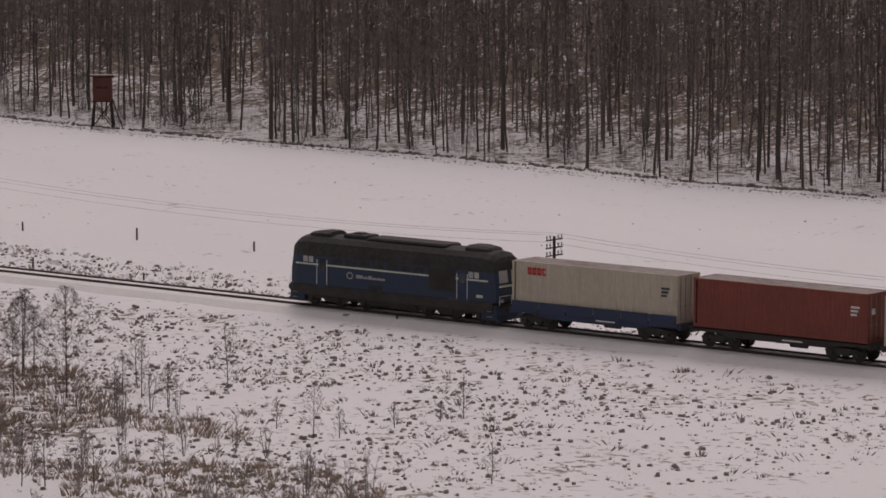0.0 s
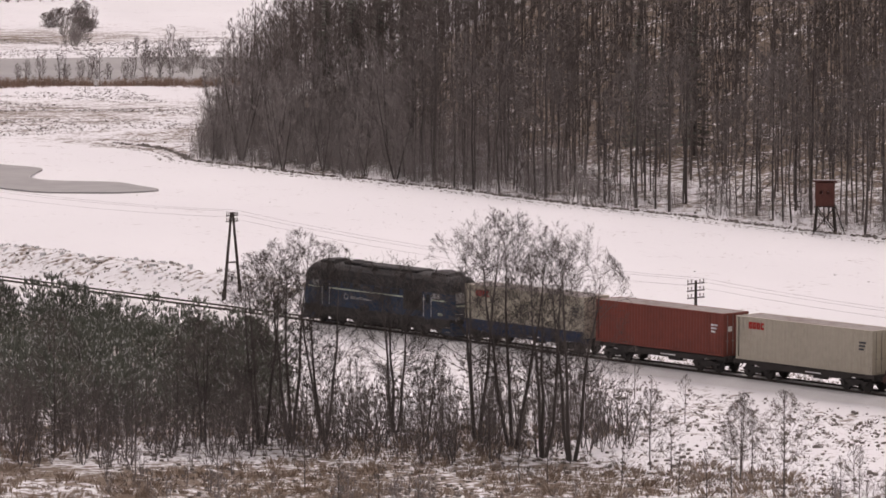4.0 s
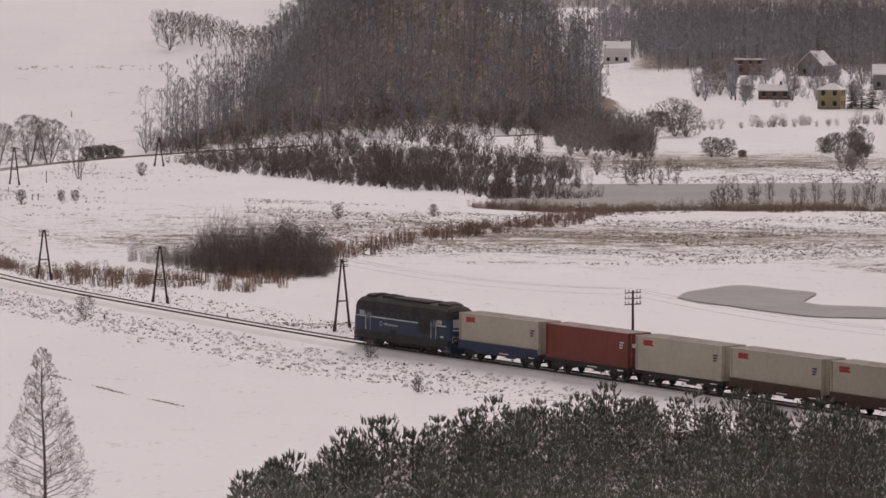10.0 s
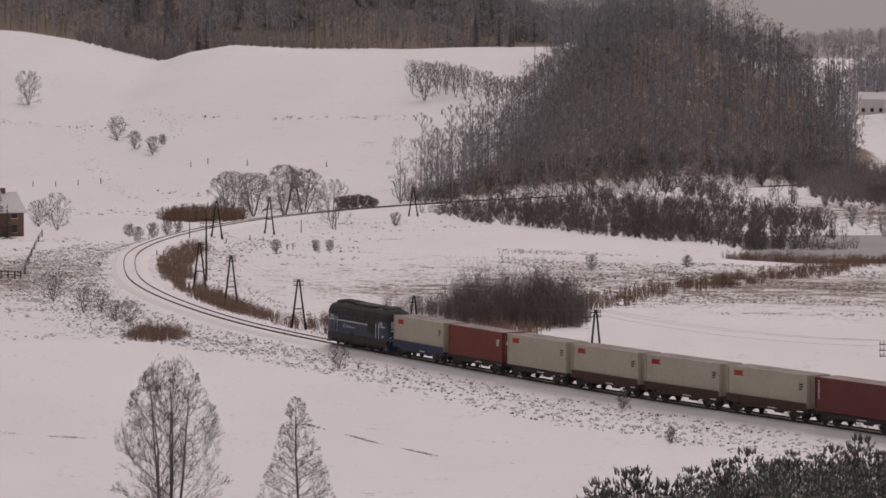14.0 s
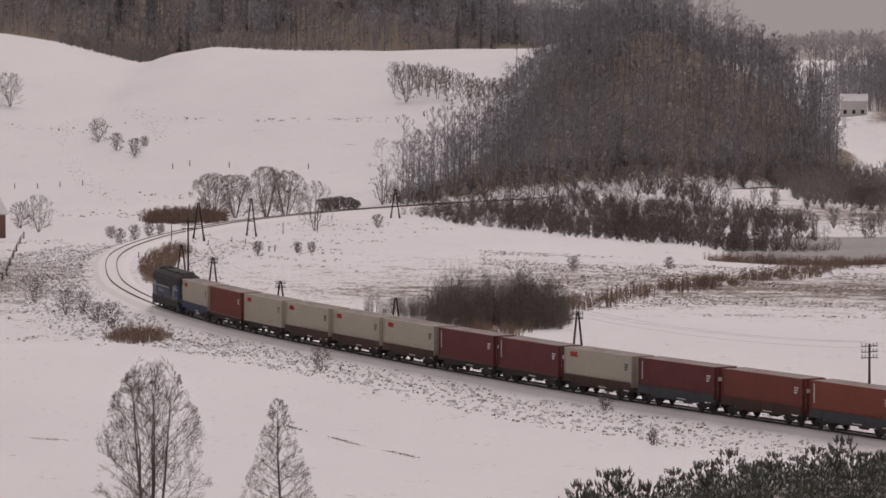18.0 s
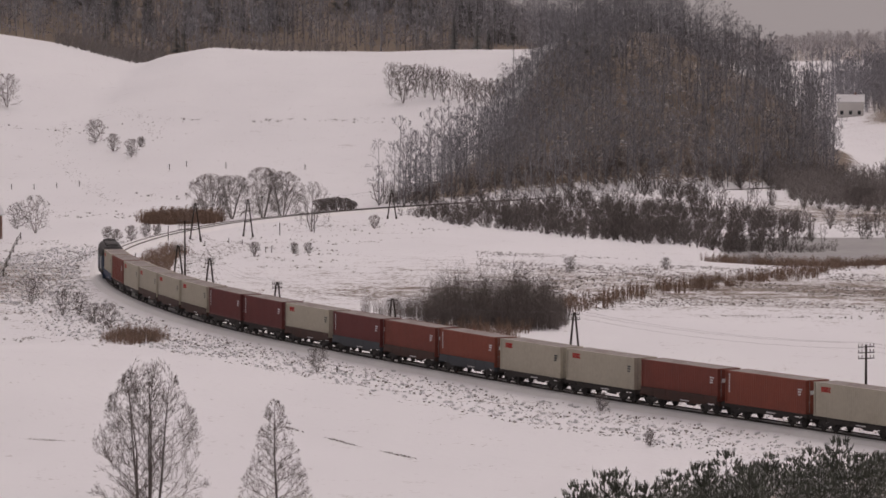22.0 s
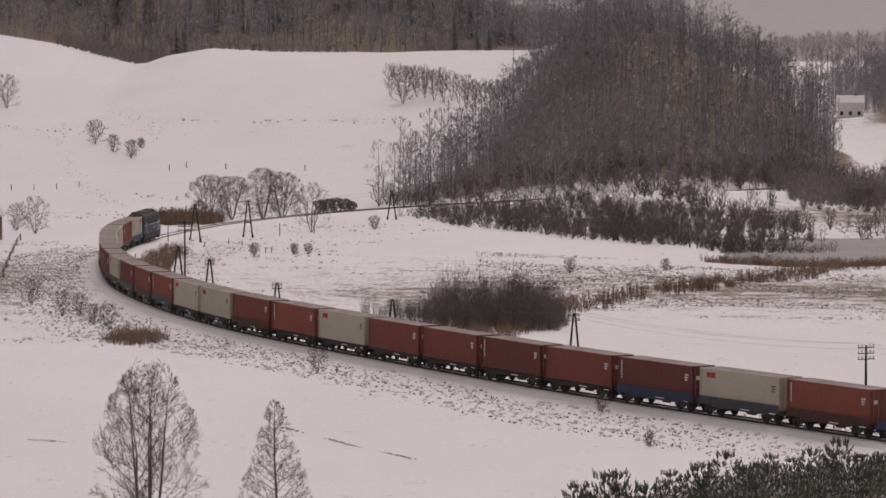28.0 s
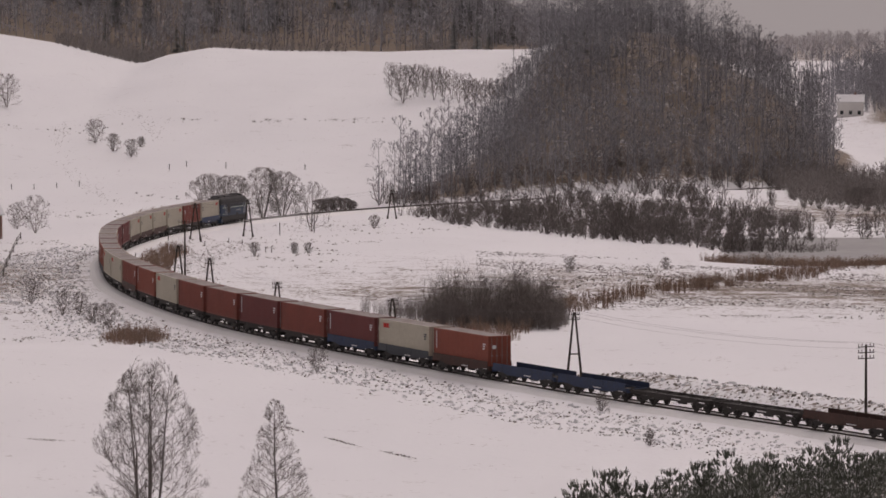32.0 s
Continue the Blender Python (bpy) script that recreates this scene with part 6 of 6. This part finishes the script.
def pole(x, y, h, form, turn):
    z = at_land(x, y)
    p = thing("telegraph_pole", "dark wooden " + ("A-shaped telegraph pole" if form == "legs" else "telegraph mast with cross arms") + " beside the railway", "pole", "telegraph poles along the line", m=pose(x, y, z - 0.15, 0, 0, turn))
    if form == "legs":
        for s in (-1, 1):
            part("leg", Build().tube((s * 0.85, 0, 0), (s * 0.07, 0, h + 0.15), 0.13, 0.09, 8), M["pole"], p)
            part("foot", Build().tube((s * 0.87, 0, -0.2), (s * 0.78, 0, 0.75), 0.19, 0.17, 8), M["pole"], p)
        part("brace", Build().box(-0.52, -0.05, h * 0.42, 0.52, 0.05, h * 0.42 + 0.12), M["pole"], p)
    else:
        part("mast", Build().tube((0, 0, 0), (0, 0, h + 0.15), 0.14, 0.09, 8), M["pole"], p)
    for k, dz in enumerate((0.25, 0.75, 1.25) if form == "mast" else (0.3, 0.75)):
        zz = h - dz + 0.15
        half = 0.85 if form == "mast" else 0.60
        arm = part("cross_arm", Build().box(-half, -0.04, zz, half, 0.04, zz + 0.08), M["pole"], p)
        for xx in (-half + 0.07, -half * 0.5, half * 0.5, half - 0.07):
            b = Build().tube((xx, 0, zz + 0.08), (xx, 0, zz + 0.22), 0.035, 0.035, 6)
            b.tube((xx, 0, zz + 0.18), (xx, 0, zz + 0.32), 0.055, 0.045, 8)
            part("insulator", b, M["ceramic"], arm)
    return p


for i, (x, y, h, form) in enumerate(POLES):
    a, b = POLES[max(0, i - 1)], POLES[min(len(POLES) - 1, i + 1)]
    pole(x, y, h, form, math.degrees(math.atan2(b[1] - a[1], b[0] - a[0])) + 90)


def wires():
    """Three sagging wires from pole to pole, each a thin tube."""
    line = [(160, 175, 5.3, "mast"), (136, 217, 5.3, "mast")] + POLES
    for off, dz in ((-0.78, 0.15), (0.42, 0.15), (-0.42, -0.35)):
        ob = bpy.data.curves.new("telegraph_wire", "CURVE")
        ob.dimensions, ob.bevel_depth, ob.bevel_resolution = "3D", 0.007, 0
        for (xa, ya, ha, _), (xb, yb, hb, _) in zip(line, line[1:]):
            sp = ob.splines.new("POLY")
            sp.points.add(12)
            n = Vector((yb - ya, xa - xb, 0)).normalized()
            za, zb = at_land(xa, ya) + ha, at_land(xb, yb) + hb
            for k in range(13):
                u = k / 12
                sp.points[k].co = (xa + (xb - xa) * u + n.x * off, ya + (yb - ya) * u + n.y * off, za + (zb - za) * u + dz - 2.6 * u * (1 - u), 1)
        ob.materials.append(M["wire"])
        tagged(new("telegraph_wire", ob), "thin sagging telegraph wire between the poles", "wire", "telegraph wires")


wires()


# ---- the raised hide at the edge of the wood ----
def hide(x, y):
    z = at_land(x, y)
    t = thing("hunting_hide", "raised brown wooden hunting hide on braced legs", "hide", m=pose(x, y, z - 0.1, 0, 0, -22))
    w, d, h0, h1 = 0.85, 0.85, 2.6, 5.2
    for sx in (-1, 1):
        for sy in (-1, 1):
            part("leg", Build().tube((sx * 1.02, sy * 1.02, 0), (sx * 0.78, sy * 0.78, h0), 0.085, 0.08, 7), M["pole"], t)
    for sy in (-1, 1):
        for s in (-1, 1):
            part("brace", Build().tube((s * 0.98, sy * 1.0, 0.2), (-s * 0.80, sy * 0.8, h0 - 0.15), 0.05, 0.05, 6), M["pole"], t)
            part("brace", Build().tube((sy * 1.0, s * 0.98, 0.2), (sy * 0.8, -s * 0.80, h0 - 0.15), 0.05, 0.05, 6), M["pole"], t)
    part("floor", Build().box(-1.0, -1.0, h0, 1.0, 1.0, h0 + 0.10), M["pole"], t)
    for k in range(10):
        xa = -w + k * 2 * w / 10
        for sy in (-1, 1):
            if sy < 0 and k in (2, 3, 6, 7):
                part("board", Build().box(xa + 0.006, sy * d - 0.02, h0 + 0.1, xa + 2 * w / 10 - 0.006, sy * d + 0.02, h0 + 1.25), M["tower_wood"], t)
                part("board", Build().box(xa + 0.006, sy * d - 0.02, h0 + 1.55, xa + 2 * w / 10 - 0.006, sy * d + 0.02, h1 - 0.25), M["tower_wood"], t)
            else:
                part("board", Build().box(xa + 0.006, sy * d - 0.02, h0 + 0.1, xa + 2 * w / 10 - 0.006, sy * d + 0.02, h1 - 0.25), M["tower_wood"], t)
        for sx in (-1, 1):
            part("board", Build().box(sx * w - 0.02, xa + 0.006, h0 + 0.1, sx * w + 0.02, xa + 2 * w / 10 - 0.006, h1 - 0.25), M["tower_wood"], t)
    part("roof", Build().prism([(-1.08, h1 - 0.10), (1.08, h1 - 0.38), (1.08, h1 - 0.28), (-1.08, h1)], -1.1, 1.1), M["tower_wood"], t)
    part("roof_snow", Build().prism([(-1.06, h1 + 0.004), (1.06, h1 - 0.276), (1.06, h1 - 0.20), (-1.06, h1 + 0.08)], -1.08, 1.08), M["roof_snow"], t, "thin snow on the roof")
    lad = Build()
    for y0 in (-0.22, 0.22):
        lad.tube((1.9, y0, 0), (0.9, y0, h0 + 0.2), 0.04, 0.04, 6)
    part("ladder_rail", lad, M["pole"], t)
    for k in range(8):
        u = (k + 0.5) / 8
        part("rung", Build().tube((1.9 - u, -0.24, u * (h0 + 0.2)), (1.9 - u, 0.24, u * (h0 + 0.2)), 0.028, 0.028, 5), M["pole"], t)
    return t


hide(131.0, 413.0)


# ---- houses ----
def house(x, y, w, d, h, wall, turn, roof="gable", label="house", storeys=2, pitch=0.75, snow=True):
    z = at_land(x, y) - 0.4
    b = thing("house", label, "house", "houses of the village", m=pose(x, y, z, 0, 0, turn))
    body = Build().box(-w / 2, -d / 2, 0, w / 2, d / 2, h)
    rh = d / 2 * pitch
    if roof == "gable":
        body.prism([(-d / 2, h), (d / 2, h), (0, h + rh)], -w / 2, w / 2)
    walls = part("wall", body, M[wall], b)
    rm = M["roof_snow"] if snow else M["brick"]
    if roof == "gable":
        for s in (-1, 1):
            e = s * (d / 2 + 0.4)
            r = Build().prism([(0, h + rh), (0, h + rh + 0.22), (e, h - 0.4 * pitch + 0.22), (e, h - 0.4 * pitch)], -w / 2 - 0.35, w / 2 + 0.35)
            part("roof", r, rm, b)
        ch = Build().box(w * 0.15, -0.3, h + rh * 0.6, w * 0.15 + 0.6, 0.3, h + rh + 0.9)
        part("chimney", ch, M["brick"], b)
    elif roof == "flat":
        part("roof", Build().box(-w / 2 - 0.3, -d / 2 - 0.3, h, w / 2 + 0.3, d / 2 + 0.3, h + 0.3), rm, b)
    else:
        e = 0.4
        v = [(-w / 2 - e, -d / 2 - e, h), (w / 2 + e, -d / 2 - e, h), (w / 2 + e, d / 2 + e, h), (-w / 2 - e, d / 2 + e, h), (-w / 2 + d * 0.4, 0, h + rh), (w / 2 - d * 0.4, 0, h + rh)]
        part("roof", Build().add(v, [(3, 2, 1, 0), (0, 1, 5, 4), (1, 2, 5), (2, 3, 4, 5), (3, 0, 4)]), rm, b)
    n = max(2, int(w / 2.6))
    for f in range(storeys):
        zz = 1.1 + f * (h / storeys)
        for k in range(n):
            xx = -w / 2 + (k + 0.5) * w / n
            for sy in (-1, 1):
                yy = sy * d / 2
                win = part("window", Build().box(xx - 0.5, min(yy, yy + sy * 0.05), zz, xx + 0.5, max(yy, yy + sy * 0.05), zz + 1.2), M["window"], b)
                part("sill", Build().box(xx - 0.6, min(yy, yy + sy * 0.14), zz - 0.1, xx + 0.6, max(yy, yy + sy * 0.14), zz - 0.02), M["plaster_white"], win)
        for k in range(2):
            yy = (k - 0.5) * d * 0.45
            for sx in (-1, 1):
                xx = sx * w / 2
                part("window", Build().box(min(xx, xx + sx * 0.05), yy - 0.45, zz, max(xx, xx + sx * 0.05), yy + 0.45, zz + 1.2), M["window"], b)
    return b


house(125.7, 1395.9, 8.0, 8, 5.0, "plaster_white", -5, "gable", "white house with a snowy roof beside the village wood", 1, 0.5)
house(152.2, 1271.3, 8.2, 8, 4.6, "brick", -6, "flat", "brown flat-roofed house on the village slope", 2)
house(169.9, 1262.2, 8, 7.5, 3.6, "plaster_grey", 55, "gable", "grey house with a steep snowy gable", 1, 0.95)
house(149.0, 1079.7, 5.6, 6, 5.0, "plaster_yellow", -20, "hip", "ochre two-storey house with a low snowy roof", 2, 0.5)
house(177.8, 1178.7, 8.2, 9, 4.4, "plaster_grey", -8, "gable", "long grey house with a snowy roof", 1, 0.5)
house(188.0, 1205, 6, 6, 4.0, "plaster_white", 60, "gable", "pale house with a pointed snowy gable", 1, 1.0)
house(184.0, 1114.6, 6.5, 6.5, 3.8, "plaster_grey", -25, "gable", "dark grey house among bare trees", 1, 0.8)
house(168.2, 1470, 6, 6, 2.6, "plaster_grey", 0, "gable", "small house high in the wood with a snowy roof", 1, 0.6)
house(141.0, 1125, 8, 5, 2.6, "brick", -10, "gable", "low brick shed with a snowy roof", 1, 0.5)
house(-75.5, 727.0, 7.0, 6.0, 4.6, "brick", 35, "gable", "pinkish brick farmhouse with a snowy roof beside spruces", 2, 0.9)
for x, y, h in ((-77.6, 718.0, 8.8), (-75.4, 717.0, 7.0), (-73.8, 716.5, 8.4), (-72.5, 716.0, 5.8)):
    w, c = spruce(rng, h, h * 0.24)
    tree_thing("spruce", big_mesh("trunk", *w, M["bark"]), big_mesh("crown", *c, M["needle"]), "dark green spruce beside the farmhouse", "spruce", "spruces by the farm", Matrix.Translation((x, y, at_land(x, y) - 0.1)))


# ---- fences, posts and stakes ----
FENCE = [(-63.6, 601.5, 0.6), (-62.7, 601.7, 0.6), (-61.5, 599.1, 0.6), (-60.6, 599.3, 0.6), (-59.6, 598.1, 0.6), (-58.7, 596.9, 0.6),
    (-59.4, 609.8, 0.7), (-61.2, 632.8, 0.7), (-63.1, 657.8, 0.7), (-65.2, 684.9, 0.8), (-66.8, 707.9, 0.8), (-67.7, 723.7, 0.7)]
FENCE_HILL = [(-84.0, 879.5, 0.8), (-79.6, 879.5, 0.8), (-75.3, 880.6, 0.8), (-71.0, 881.7, 0.8), (-55.2, 911.6, 0.9), (-52.1, 917.6, 0.9),
    (-44.0, 915.5, 0.9), (-27.9, 913.3, 0.9)]
STUBS = [(-44.2, 648.6, 0.7), (-43.4, 651.0, 0.7), (-42.5, 698.2, 2.4), (-40.1, 725.7, 0.7), (-26.8, 741.0, 2.0), (-21.3, 747.0, 3.7),
    (-33.9, 713.9, 0.9), (-31.6, 710.2, 0.8), (-29.5, 699.2, 1.0), (-27.0, 686.9, 0.9), (-26.1, 687.0, 0.9), (-37.1, 703.2, 0.8), (-19.4, 486.4, 0.7),
    (1.6, 443.4, 0.9), (33.9, 391.1, 0.9), (-10.5, 445.9, 0.6)]
MARKS_0 = [(99.7, 264.1, 0.4), (101.8, 260.8, 0.7), (131.7, 302.2, 0.0), (96.1, 323.0, 0.7), (102.5, 315.2, 0.9), (108.8, 307.2, 0.7),
    (89.8, 299.4, 0.8), (95.1, 291.0, 0.5)]
fence = thing("paddock_fence", "weathered wooden post-and-rail fence round a paddock", "fence")
tops = []
for x, y, h in FENCE:
    z = at_land(x, y)
    part("post", Build().tube((x, y, z - 0.2), (x, y, z + 1.15), 0.09, 0.08, 6), M["post"], fence)
    tops.append(Vector((x, y, z)))
for a, b in zip(tops, tops[1:]):
    for dz in (0.55, 1.0):
        part("rail", Build().tube(a + Vector((0, 0, dz)), b + Vector((0, 0, dz)), 0.06, 0.06, 5), M["post"], fence)
for x, y, h in FENCE_HILL:
    part("stake", Build().tube((0, 0, -0.2), (0, 0, h + 0.3), 0.08, 0.07, 6), M["post"], thing("fence_stake", "lone weathered fence stake on the snow hill", "stake", "stakes on the hill", m=Matrix.Translation((x, y, at_land(x, y)))))
for x, y, h in STUBS + [m for m in MARKS_0 if m[2] > 0.45]:
    part("stake", Build().tube((0, 0, -0.2), (0, 0, h), 0.07, 0.06, 6), M["post"], thing("line_stake", "short dark stake beside the railway", "stake", "stakes beside the line", m=Matrix.Translation((x, y, at_land(x, y)))))
blk = thing("cable_box", "small grey concrete box beside the track", "box", m=pose(99.7, 264.1, at_land(99.7, 264.1) - 0.05, 0, 0, 30))
part("body", Build().box(-0.17, -0.17, 0, 0.17, 0.17, 0.36, 0.02), M["concrete"], blk)
part("lid", Build().box(-0.20, -0.20, 0.364, 0.20, 0.20, 0.42, 0.015), M["concrete"], blk)

motions()
